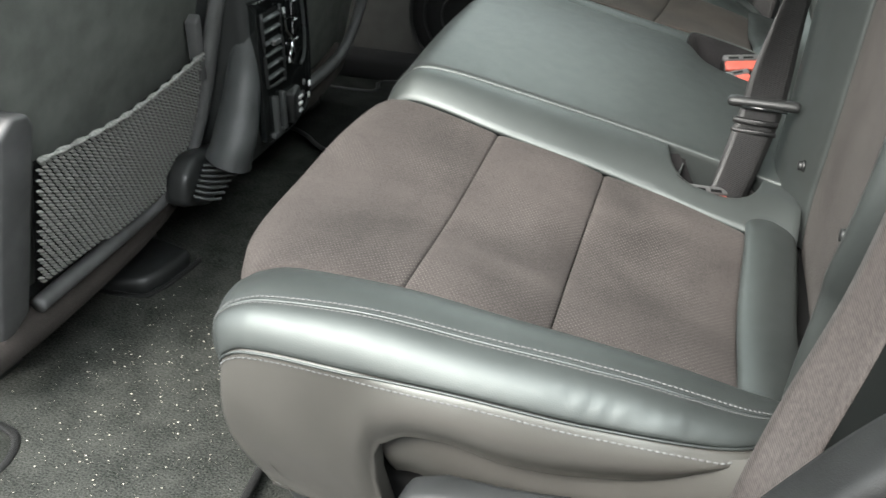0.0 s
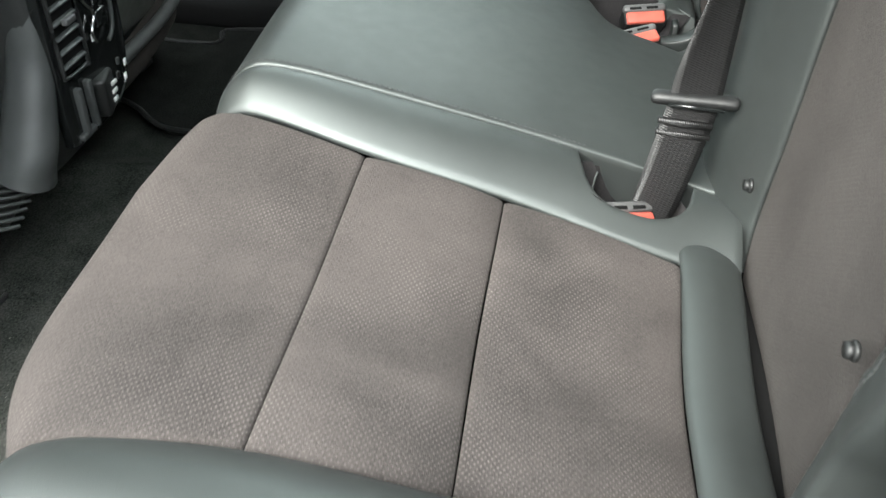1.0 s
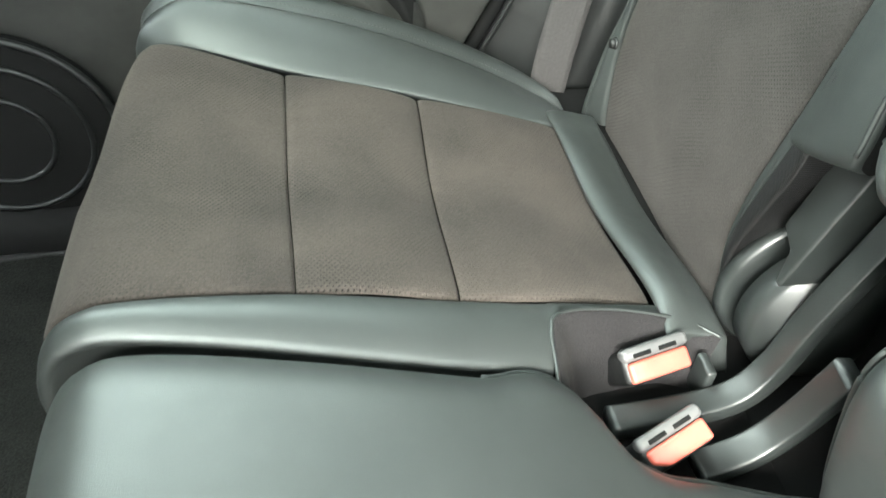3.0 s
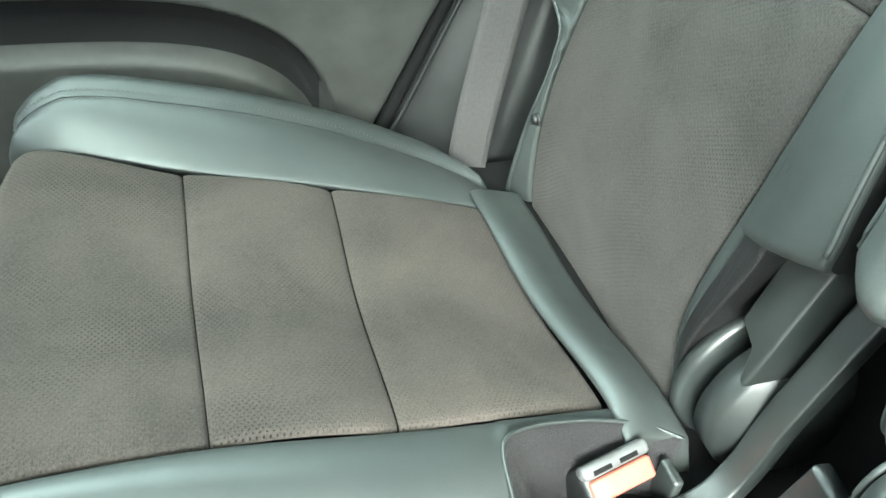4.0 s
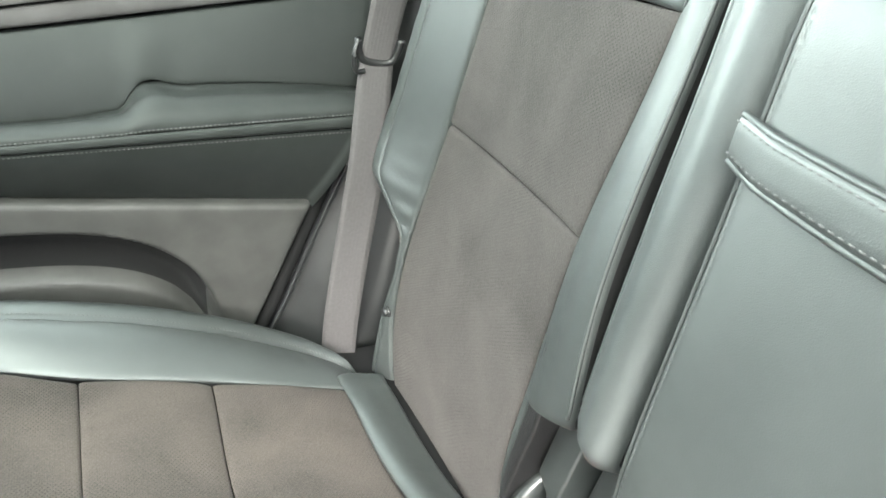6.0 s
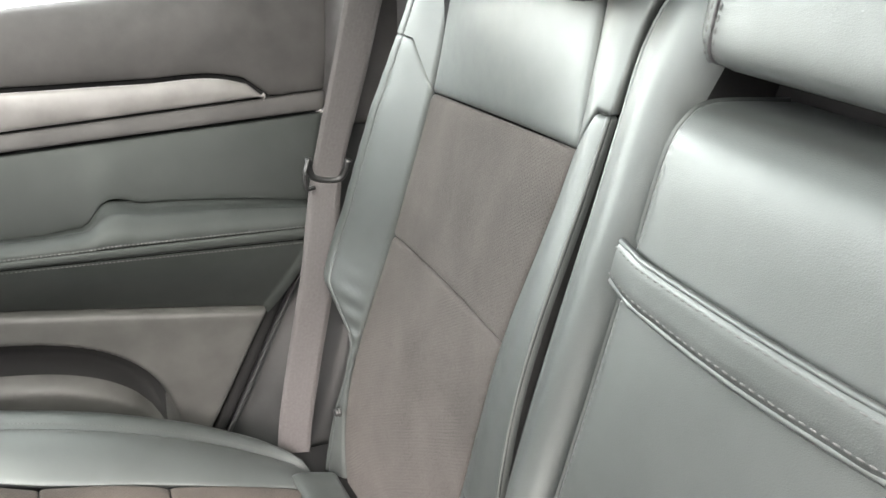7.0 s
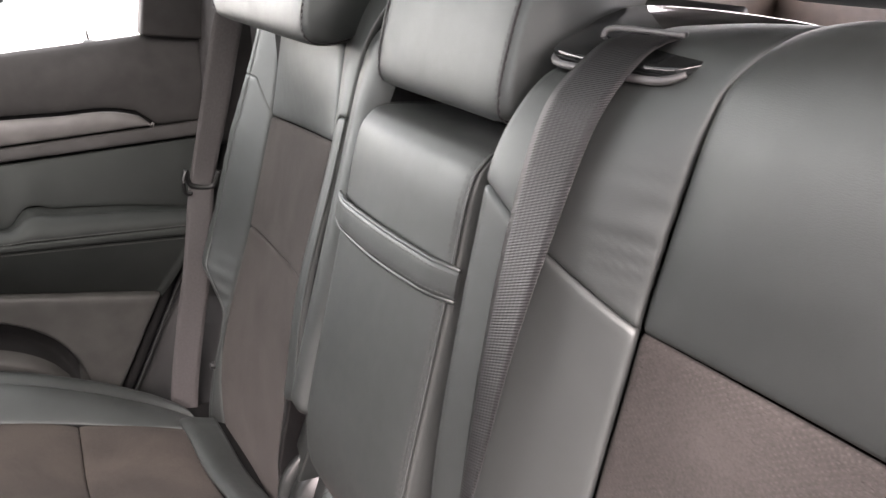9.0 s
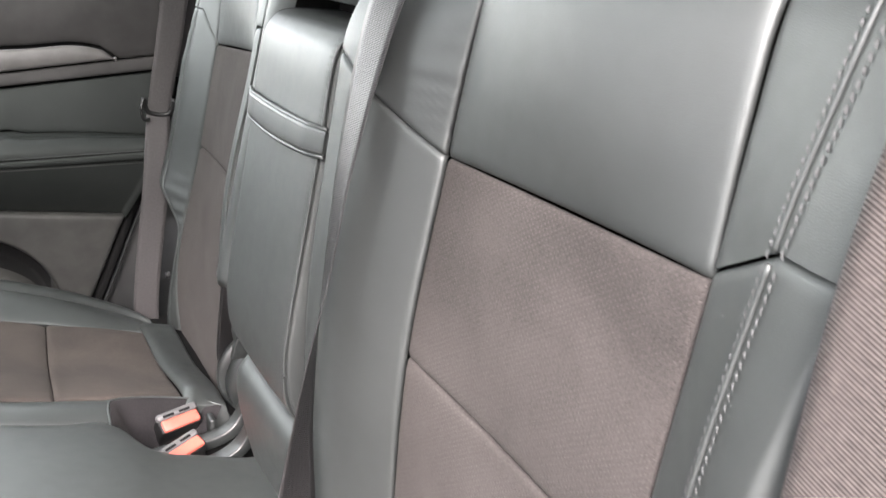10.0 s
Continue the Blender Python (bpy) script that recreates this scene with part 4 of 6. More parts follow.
    part("core", box((0.452, min(sg * (edge_in + 0.02), sg * (wide + 0.02)), 0.29), (0.51, max(sg * (edge_in + 0.02), sg * (wide + 0.02)), 0.945), 0.01), FOAM, back, "dark foam inside")
    return back


build_backrest(-1, 0.118, 0.545)
build_backrest(1, 0.196, 0.586)

# small dark buttons that fix the covers at their lower corners
for x, y, z in ((0.338, -0.289, 0.386), (0.345, -0.553, 0.452), (0.344, 0.588, 0.388)):
    knob = thing("cover_button", "small black round button at the backrest's lower corner", "button", "cover buttons", at=(x, y, z))
    part("cap", disc((x - 0.003, y, z), 0.0040, 0.005, "x", 0.002, 16, 0.001), DARK, knob)
    part("washer", disc((x, y, z), 0.0056, 0.003, "x", 0.0, 16, 0.0008), DARK, knob)

# ---- folding armrest in the middle of the back ----
armrest = thing("folding_armrest", "folded-up black leather armrest with a pull strap", "armrest")
ARM_Y0, ARM_Y1 = -0.099, 0.136


def arm_x(z):
    return 0.332 + (z - 0.594) * 0.176


ARM = spline([(0.400, 0, 0.472), (0.366, 0, 0.470), (0.340, 0, 0.478), (0.327, 0, 0.503), (0.3245, 0, 0.545), (0.3305, 0, 0.594), (0.348, 0, 0.69), (0.3645, 0, 0.784), (0.375, 0, 0.845), (0.386, 0, 0.868), (0.407, 0, 0.878), (0.47, 0, 0.876)], 12)


def arm_front(u, v):
    t = u * (len(ARM) - 1)
    i = min(int(t), len(ARM) - 2)
    p = ARM[i].lerp(ARM[i + 1], t - i)
    crown = 0.005 * math.sin(math.pi * v) ** 0.5 * math.sin(math.pi * u) ** 0.4
    return (p.x - crown, ARM_Y0 + 0.010 + (ARM_Y1 - ARM_Y0 - 0.020) * v, p.z + crown * 0.3)


arm_face = patch("front_cover", arm_front, 90, 34, LEATHER, armrest, (0, 0, 0.003, 0.003), 0.008, label="smooth black leather front")
for sg, y in ((-1, ARM_Y0), (1, ARM_Y1)):

    def flank(u, v, y=y, sg=sg):
        t = (0.04 + 0.96 * u) * (len(ARM) - 1)
        i = min(int(t), len(ARM) - 2)
        p = ARM[i].lerp(ARM[i + 1], t - i)
        k = math.sin(v * math.pi / 2)
        q = p.lerp(Vector((0.44, 0, 0.50 + 0.34 * u)), v)
        return (q.x + 0.002 * (1 - v), y - sg * 0.010 * (1 - k), q.z)

    patch("side_cover", flank, 80, 14, LEATHER, armrest, (0, 0, 0.003, 0), 0.006, label="black leather side")
    v = 0.016 if sg < 0 else 0.972
    n = 260
    stitches("stitching", line_on(arm_front, [(0.10 + 0.84 * i / n, v) for i in range(n + 1)], 0.0008), arm_face, THREAD_DIM, 0.0062, 0.0042, 0.0006 if sg > 0 else 0.0008)
edge_run = line_on(arm_front, [(0.08 + 0.86 * i / 120, 0.003) for i in range(121)], 0.0004)
tube("raised_seam", [p for p, _ in edge_run], 0.0016, LEATHER, armrest, 6, "raised leather seam")
stitches("stitching", line_on(arm_front, [(0.10 + 0.84 * i / n, 0.038) for i in range(n + 1)], 0.0008), arm_face, THREAD_DIM, 0.0062, 0.0042, 0.0007)
# strap: slightly slack band across the front
strap_rows = []
for t in np.linspace(0, 1, 9):
    y = 0.1375 + (-0.1005 - 0.1375) * t
    sag = 0.010 * math.sin(math.pi * t)
    out = 0.004 + 0.005 * math.sin(math.pi * t) if 0.02 < t < 0.98 else -0.002
    hi, lo = 0.789 - 0.005 * sag, 0.763 - 0.4 * sag
    strap_rows.append(((arm_x(hi) - out - 0.004, y, hi), (arm_x(lo) - out - 0.003, y, lo)))
strap = ribbon("pull_strap", strap_rows, LEATHER, armrest, 0.0045, "black leather pull strap with stitched edges")
for k in (0.16, 0.84):
    tr = []
    A, B = spline([r[0] for r in strap_rows], 20), spline([r[1] for r in strap_rows], 20)
    for a, b in zip(A, B):
        tr.append((a.lerp(b, k) + Vector((-0.0026, 0, 0.0006)), Vector((-0.97, 0, 0.2))))
    stitches("stitching", tr, strap, THREAD_DIM, 0.0062, 0.0042, 0.0006)
for k in (0, 1):
    tube("strap_edge", [(r[0] if k == 0 else r[1]) for r in strap_rows], 0.0022, LEATHER, strap, 6, "folded strap edge")
part("armrest_core", box((0.40, ARM_Y0 + 0.012, 0.48), (0.50, ARM_Y1 - 0.012, 0.865), 0.01), FOAM, armrest, "dark inside")

# padded strip between armrest and far backrest
edge_pad = thing("armrest_surround", "narrow padded black leather strip beside the folded armrest", "seat trim")


PAD_LEFT = table([(0.50, 0.187), (0.55, 0.190), (0.62, 0.195), (0.69, 0.198), (0.79, 0.201), (0.84, 0.2035), (0.91, 0.203), (0.94, 0.193), (0.98, 0.180)])


def surround(u, v):
    z0 = 0.524 + 0.018 * (1 - v) ** 2
    z = z0 + (0.978 - z0) * u
    a0, a1 = PAD_LEFT(z), 0.148 - 0.012 * max(0.0, min(1.0, (z - 0.86) / 0.05))
    a = a0 + (a1 - a0) * v
    # flat face, a soft ridge, then a turn beside the armrest
    face = 0.006 * (1 - min(1.0, v / 0.12)) ** 2 - 0.006 * math.sin(math.pi * min(1.0, v / 0.95)) ** 2
    sunk = face + 0.014 * max(0.0, (v - 0.66) / 0.34) ** 2.4
    end = 0.030 * max(0.0, 1 - u / 0.04) ** 2.2 + 0.06 * max(0.0, (u - 0.88) / 0.12) ** 2
    return (0.340 + (z - 0.594) * 0.232 + sunk + end, a, z)


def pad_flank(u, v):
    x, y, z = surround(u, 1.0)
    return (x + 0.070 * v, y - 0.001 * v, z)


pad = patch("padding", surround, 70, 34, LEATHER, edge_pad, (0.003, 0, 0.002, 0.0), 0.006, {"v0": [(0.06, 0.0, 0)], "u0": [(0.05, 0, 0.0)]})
# black side stands in for the shade between strip and armrest
patch("gap_shade", pad_flank, 40, 4, GRILLE, edge_pad, label="strip side blackened for the shaded gap")
tube("piping", [Vector(surround(i / 60, 0.0)) + Vector((-0.0004, 0.0012, 0)) for i in range(1, 61)], 0.0021, LEATHER, edge_pad, 6, "corded seam")

# lower pad under the armrest
foot_pad = thing("lower_back_pad", "rounded black leather pad under the armrest", "seat trim")
PAD = spline([(0.356, 0, 0.28), (0.343, 0, 0.318), (0.329, 0, 0.385), (0.324, 0, 0.430), (0.332, 0, 0.456), (0.356, 0, 0.466), (0.40, 0, 0.466)], 10)


def foot_pad_at(u, v):
    t = u * (len(PAD) - 1)
    i = min(int(t), len(PAD) - 2)
    p = PAD[i].lerp(PAD[i + 1], t - i)
    wide = 0.008 * math.sin(math.pi * u)
    y = -0.112 + (0.117 + wide + 0.112) * v
    edge = 0.022 * (max(0.0, 1 - v / 0.12) ** 2.2 + max(0.0, 1 - (1 - v) / 0.14) ** 2.2)
    return (p.x + edge, y, p.z)


tube("piping", [Vector(foot_pad_at(i / 40, 0.995)) + Vector((-0.001, 0.001, 0)) for i in range(41)], 0.0024, LEATHER, foot_pad, 6, "leather piping")
patch("cover", foot_pad_at, 40, 40, LEATHER, foot_pad, (0, 0, 0.006, 0.006), 0.012, {"v1": [(0.06, 0, 0)], "v0": [(0.06, 0, 0)]})


# ---- head restraints ----
def head_restraint(y0, y1, outline, label, seam_y, shift=(0, 0)):
    hr = thing("head_restraint", label, "headrest", "rear head restraints")
    pts = [(p.x + shift[0], p.z + shift[1]) for p in spline([(x, 0, z) for x, z in outline], 6, True)]
    n, w = len(pts), y1 - y0
    steps = [0, 0.02, 0.06, 0.12] + list(np.linspace(0.2, 0.8, 9)) + [0.88, 0.94, 0.98, 1]
    cx, cz = sum(p[0] for p in pts) / n, sum(p[1] for p in pts) / n
    verts, faces = [], []
    for s in steps:
        d = min(s, 1 - s) * w
        k = 1 - 0.085 * (1 - min(d / 0.028, 1)) ** 2.2
        for x, z in pts:
            verts.append((cx + (x - cx) * k, y0 + w * s, cz + (z - cz) * k))
    for i in range(len(steps) - 1):
        for j in range(n):
            faces.append((i * n + j, i * n + (j + 1) % n, (i + 1) * n + (j + 1) % n, (i + 1) * n + j))
    faces += [tuple(range(n))[::-1], tuple(range((len(steps) - 1) * n, len(steps) * n))]
    body = link_mesh("cushion", verts, faces, LEATHER, hr, "padded black leather")
    for sy, lift in seam_y:
        d = min(sy - y0, y1 - sy)
        k = 1 - 0.085 * (1 - min(d / 0.028, 1)) ** 2.2
        ring = [Vector((cx + (x - cx) * k, sy, cz + (z - cz) * k)) for x, z in pts]
        tr = []
        for i in range(n + 1):
            a, b, c = ring[i - 1], ring[i % n], ring[(i + 1) % n]
            nn = (c - a).cross(Vector((0, 1, 0))).normalized()
            if nn.dot(b - Vector((cx, sy, cz))) < 0:
                nn = -nn
            tr.append((b + nn * 0.0008, nn))
        stitches("stitching", tr, body, lift, 0.0066, 0.0044, 0.0010, side=0.0035)
        stitches("stitching", tr, body, lift, 0.0066, 0.0044, 0.0010, side=-0.0035)
        tube("seam", [p - q * 0.0006 for p, q in tr[:-1]], 0.0013, THREAD_DARK, body, 6, "sewn seam", closed=True)
    for y in (y0 + 0.30 * w, y0 + 0.70 * w):
        tube("post", [(cx + 0.02, y, cz - 0.10), (cx + 0.01, y, cz)], 0.006, CHROME, hr, 12, "metal post")
    return hr


CENTRE_HR = [(0.404, 0.899), (0.399, 0.925), (0.411, 0.985), (0.432, 1.045), (0.465, 1.085), (0.505, 1.085), (0.530, 1.045), (0.531, 0.995), (0.512, 0.968), (0.465, 0.938), (0.430, 0.905)]
head_restraint(-0.094, 0.143, CENTRE_HR, "black leather middle head restraint with contrast stitching", [(-0.082, THREAD_DIM), (0.131, THREAD_DIM)])
SIDE_HR = [(0.372, 0.921), (0.362, 0.945), (0.372, 1.00), (0.395, 1.09), (0.43, 1.135), (0.48, 1.13), (0.50, 1.08), (0.49, 1.0), (0.455, 0.945), (0.41, 0.922)]
head_restraint(0.235, 0.605, SIDE_HR, "black leather outer head restraint above the far backrest", [(0.247, THREAD), (0.593, THREAD)])
head_restraint(-0.605, -0.235, SIDE_HR, "black leather outer head restraint above the near backrest", [(-0.247, THREAD), (-0.593, THREAD)], (0.12, 0.085))


# ---- seat belts and buckles ----
def buckle(at, turn, label, cut=0.0):
    """A belt buckle with its red release button, standing in its pocket; cut: how far one end of the button is cut off aslant."""
    bk = thing("belt_buckle", label, "seat belt buckle", "rear belt buckles", at=at)
    m = pose(*at, *turn)

    def put(nm, bm, mat, lab):
        bmesh.ops.transform(bm, matrix=m, verts=bm.verts)
        part(nm, bm, mat, bk, lab)

    put("body", box((-0.0300, -0.0150, -0.062), (0.0300, 0.0125, -0.001), 0.006, 4), DARK, "black plastic body")
    put("rim", box((-0.0295, 0.0040, -0.010), (0.0295, 0.0150, 0.0030), 0.004, 3), BUCKLE_GREY, "grey slotted edge")
    button = prism([(-0.0265, -0.0135 + cut), (-0.0265 + 1.6 * cut, -0.0135), (0.0265, -0.0135), (0.0265, 0.0035), (-0.0265, 0.0035)] if cut else [(-0.0265, -0.0135), (0.0265, -0.0135), (0.0265, 0.0035), (-0.0265, 0.0035)], -0.006, 0.0030, "z", 0.0030, 3)
    put("release_button", button, ORANGE, "orange-red release button")
    for k in (-0.012, 0.011):
        put("slot", box((k - 0.009, 0.0062, 0.0015), (k + 0.007, 0.0098, 0.0034), 0.0004, 1), FOAM, "dark slot")
    return bk


buckle((0.280, 0.238, 0.314), (38, -4, 12), "black belt buckle with an orange-red button and grey edge")
buckle((0.268, 0.166, 0.312), (22, -10, 22), "black belt buckle with a red button lying low in its pocket", 0.007)
buckle((0.252, -0.246, 0.311), (36, 14, 34), "black belt buckle with a red button holding the middle belt", 0.005)

middle_belt = thing("middle_seat_belt", "dark woven seat belt running from the seat shoulder to its buckle", "seat belt", "seat belts")
ribbon("webbing", [
    ((0.462, -0.158, 0.970), (0.462, -0.211, 0.972)),
    ((0.449, -0.158, 0.9735), (0.449, -0.211, 0.9755)),
    ((0.422, -0.159, 0.9625), (0.422, -0.211, 0.9635)),
    ((0.383, -0.163, 0.925), (0.388, -0.214, 0.925)),
    ((0.360, -0.167, 0.850), (0.362, -0.213, 0.850)),
    ((0.345, -0.171, 0.770), (0.341, -0.210, 0.770)),
    ((0.333, -0.177, 0.690), (0.326, -0.208, 0.690)),
    ((0.322, -0.186, 0.610), (0.304, -0.210, 0.610)),
    ((0.316, -0.192, 0.530), (0.286, -0.210, 0.530)),
    ((0.315, -0.202, 0.450), (0.271, -0.208, 0.450)),
    ((0.314, -0.207, 0.415), (0.268, -0.209, 0.415)),
    ((0.309, -0.213, 0.380), (0.262, -0.215, 0.378)),
    ((0.299, -0.222, 0.330), (0.254, -0.224, 0.328)),
    ((0.286, -0.232, 0.280), (0.244, -0.234, 0.280)),
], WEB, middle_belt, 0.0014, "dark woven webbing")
for z, w in ((0.398, 0.0036), (0.386, 0.0030)):
    tube("fold", [(0.262, -0.212, z), (0.285, -0.2135, z - 0.001), (0.311, -0.213, z - 0.002)], w, WEB, middle_belt, 8, "folded webbing")
bar = [(0.254, -0.203, 0.416), (0.262, -0.205, 0.4175), (0.29, -0.206, 0.418), (0.32, -0.206, 0.418), (0.331, -0.2065, 0.417)]
tube("tongue", spline(bar, 6), lambda t: 0.0088 * (1 - 0.5 * abs(2 * t - 1) ** 6), DARK, middle_belt, 12, "black plastic belt tongue", flat=0.75)
tube("tongue_plate", [(0.268, -0.2125, 0.414), (0.318, -0.2125, 0.413)], 0.0022, GLOSS, middle_belt, 8, "dark metal slot")
guide = thing("belt_guide", "black plastic belt guide with a bright slot on the seat shoulder", "seat belt guide")
OUTL = [(0.421, -0.122), (0.418, -0.17), (0.424, -0.228), (0.436, -0.243), (0.47, -0.262), (0.52, -0.27), (0.52, -0.10), (0.45, -0.105), (0.43, -0.112)]
bm = prism([(p.x, p.y) for p in spline([(x, y, 0) for x, y in OUTL], 5, True)], 0.948, 0.960, "z", 0.003)
bmesh.ops.transform(bm, matrix=Matrix.Translation((0.42, -0.17, 0.955)) @ pose(0, 0, 0, 0, -18, 0) @ Matrix.Translation((-0.42, 0.17, -0.955)), verts=bm.verts)
part("plate", bm, GLOSS, guide, "black plastic plate")
tube("front_lip", spline([(0.432, -0.113, 0.958), (0.4195, -0.124, 0.951), (0.4165, -0.17, 0.951), (0.4215, -0.225, 0.952), (0.432, -0.240, 0.958)], 8), 0.0028, BUCKLE_GREY, guide, 8, "light grey lip")
tube("slot_edge", spline([(0.450, -0.136, 0.969), (0.4535, -0.143, 0.9765), (0.4545, -0.212, 0.9785)], 6), 0.0022, BUCKLE_GREY, guide, 8, "bright slot edge")

far_belt = thing("far_seat_belt", "grey woven seat belt hanging beside the far backrest", "seat belt", "seat belts")
ribbon("webbing", [
    ((0.452, 0.695, 1.20), (0.500, 0.690, 1.20)),
    ((0.420, 0.708, 1.02), (0.467, 0.704, 1.02)),
    ((0.394, 0.720, 0.895), (0.440, 0.716, 0.895)),
    ((0.372, 0.724, 0.77), (0.416, 0.720, 0.77)),
    ((0.353, 0.726, 0.665), (0.392, 0.722, 0.665)),
    ((0.345, 0.722, 0.62), (0.386, 0.717, 0.62)),
    ((0.331, 0.708, 0.52), (0.376, 0.702, 0.52)),
    ((0.312, 0.704, 0.40), (0.356, 0.694, 0.40)),
    ((0.300, 0.702, 0.31), (0.343, 0.690, 0.31)),
    ((0.296, 0.700, 0.24), (0.338, 0.688, 0.24)),
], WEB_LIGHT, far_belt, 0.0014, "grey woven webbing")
tube("tongue", spline([(0.344, 0.718, 0.672), (0.352, 0.724, 0.646), (0.386, 0.722, 0.642), (0.396, 0.716, 0.668)], 6), 0.0044, DARK, far_belt, 10, "grey plastic belt tongue")
tube("tongue_plate", spline([(0.344, 0.716, 0.672), (0.338, 0.712, 0.655), (0.341, 0.714, 0.636), (0.352, 0.718, 0.634)], 6), 0.0030, DARK, far_belt, 10, "grey plastic loop")

near_belt = thing("near_seat_belt", "brown-grey woven seat belt crossing the near backrest's edge", "seat belt", "seat belts")
ribbon("webbing", [
    ((0.276, -0.742, 0.27), (0.300, -0.772, 0.25)),
    ((0.287, -0.728, 0.34), (0.314, -0.760, 0.33)),
    ((0.305, -0.700, 0.40), (0.330, -0.736, 0.392)),
    ((0.330, -0.672, 0.48), (0.350, -0.714, 0.476)),
    ((0.343, -0.655, 0.56), (0.358, -0.699, 0.556)),
    ((0.350, -0.648, 0.66), (0.362, -0.693, 0.656)),
    ((0.356, -0.643, 0.76), (0.366, -0.688, 0.757)),
    ((0.366, -0.646, 0.90), (0.374, -0.692, 0.898)),
    ((0.400, -0.660, 1.05), (0.408, -0.706, 1.05)),
    ((0.450, -0.690, 1.20), (0.458, -0.736, 1.20)),
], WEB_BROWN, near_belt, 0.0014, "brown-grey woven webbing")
tube("anchor", [(0.288, -0.757, 0.25), (0.29, -0.757, 0.27)], 0.014, PLASTIC, near_belt, 12, "black anchor cover")

# ---- seat hinge between the backs ----
hinge = thing("recliner", "black plastic hinge covers between far backrest and armrest", "seat hinge")
part("recliner_plate", disc((0.420, 0.288, 0.335), 0.070, 0.012, "y", 0.003, 48), HINGE, hinge, "round charcoal cover")
part("recliner_dome", disc((0.422, 0.254, 0.336), 0.066, 0.026, "y", 0.022, 48), HINGE, hinge, "domed black cover")


def bracket(name, outline, x0, depth, lean):
    """A cover plate with a sloping front: outline in y and z, pushed back along x."""
    bm = prism(outline, x0, x0 + depth, "x", 0.003)
    z0 = outline[0][1]
    for v in bm.verts:
        v.co.x += (v.co.z - z0) * lean
    return part(name, bm, HINGE, hinge, "charcoal bracket cover")


bracket("upper_bracket", [(0.236, 0.388), (0.236, 0.530), (0.274, 0.530), (0.271, 0.420), (0.251, 0.412), (0.243, 0.389)], 0.354, 0.055, 0.32)
def rail(name, path, half, thick, label):
    """A moulded arm: a flat rounded bar swept along a path, wide across the car."""
    pts = spline(path, 8)
    verts, faces = [], []
    ring = [(math.copysign(abs(math.cos(t)) ** 0.3, math.cos(t)) * half, math.copysign(abs(math.sin(t)) ** 0.3, math.sin(t)) * thick) for t in np.linspace(0, 2 * math.pi, 20, endpoint=False)]
    for i, p in enumerate(pts):
        d = (pts[min(i + 1, len(pts) - 1)] - pts[max(i - 1, 0)]).normalized()
        side = (Vector((0, 1, 0)) - d * d.y).normalized()
        up = d.cross(side)
        verts += [p + side * a + up * b for a, b in ring]
    n = len(ring)
    for i in range(len(pts) - 1):
        faces += [(i * n + j, i * n + (j + 1) % n, (i + 1) * n + (j + 1) % n, (i + 1) * n + j) for j in range(n)]
    faces += [tuple(range(n))[::-1], tuple(range((len(pts) - 1) * n, len(pts) * n))]
    return link_mesh(name, verts, faces, HINGE, hinge, label)


rail("inner_arm", [(0.236, 0.206, 0.280), (0.300, 0.208, 0.284), (0.342, 0.211, 0.293), (0.366, 0.215, 0.320), (0.380, 0.216, 0.372), (0.396, 0.214, 0.430), (0.412, 0.213, 0.480)], 0.0120, 0.0085, "black bracket arm")
rail("lower_arm", [(0.292, 0.160, 0.276), (0.326, 0.164, 0.283), (0.350, 0.167, 0.298), (0.366, 0.166, 0.330), (0.376, 0.160, 0.380)], 0.013, 0.008, "black bracket arm")
part("arm_tab", box((0.318, 0.222, 0.270), (0.327, 0.246, 0.308), 0.003), HINGE, hinge, "small black tab")
# black block in place of the shade behind the hinge
part("gap_block", box((0.45, 0.12, 0.26), (0.47, 0.30, 0.53), 0.003), FOAM, hinge, "black block standing in for the shaded gap")

# ---- far door ----
door = thing("car_door", "closed far rear door with leather armrest, satin strip and soft top", "car door")
REAR = table([(0.02, 0.10), (0.10, 0.145), (0.27, 0.232), (0.442, 0.307), (0.56, 0.362), (0.70, 0.400), (0.80, 0.412), (0.90, 0.405)])
X_FRONT = -0.80


def line(x0, z0, x1, z1):
    return lambda x: z0 + (z1 - z0) * (x - x0) / (x1 - x0)


SILL = line(0.05, 0.836, 0.31, 0.871)
TRIM_LOW = line(0.036, 0.692, 0.403, 0.729)
LEDGE_LOW = line(0.033, 0.669, 0.397, 0.702)
SEAM_A = line(0.020, 0.566, 0.345, 0.569)
SEAM_B = line(0.020, 0.554, 0.345, 0.553)
BRIGHT = line(0.011, 0.478, 0.302, 0.441)
ARM_BACK = table([(-0.80, 0.570), (-0.10, 0.572), (0.07, 0.575), (0.092, 0.580), (0.106, 0.600), (0.16, 0.602), (0.24, 0.599), (0.40, 0.582)])
ARCH = table([(-0.80, 0.742), (0.041, 0.743), (0.169, 0.748), (0.274, 0.7505), (0.300, 0.744), (0.322, 0.7255), (0.36, 0.7250), (0.42, 0.731)])


def door_strip(z_hi, z_lo, y_hi, y_lo, bulge=0.0, x0=None, x1=None):
    def S(u, v):
        zr = z_lo(0.3) + (z_hi(0.3) - z_lo(0.3)) * v
        xa, xb = (X_FRONT if x0 is None else x0), (REAR(zr) if x1 is None else x1)
        x = xa + (xb - xa) * u
        z = z_lo(x) + (z_hi(x) - z_lo(x)) * v
        y = y_lo + (y_hi - y_lo) * v - bulge * math.sin(math.pi * v) ** 0.7
        return (x, y, z)

    return S


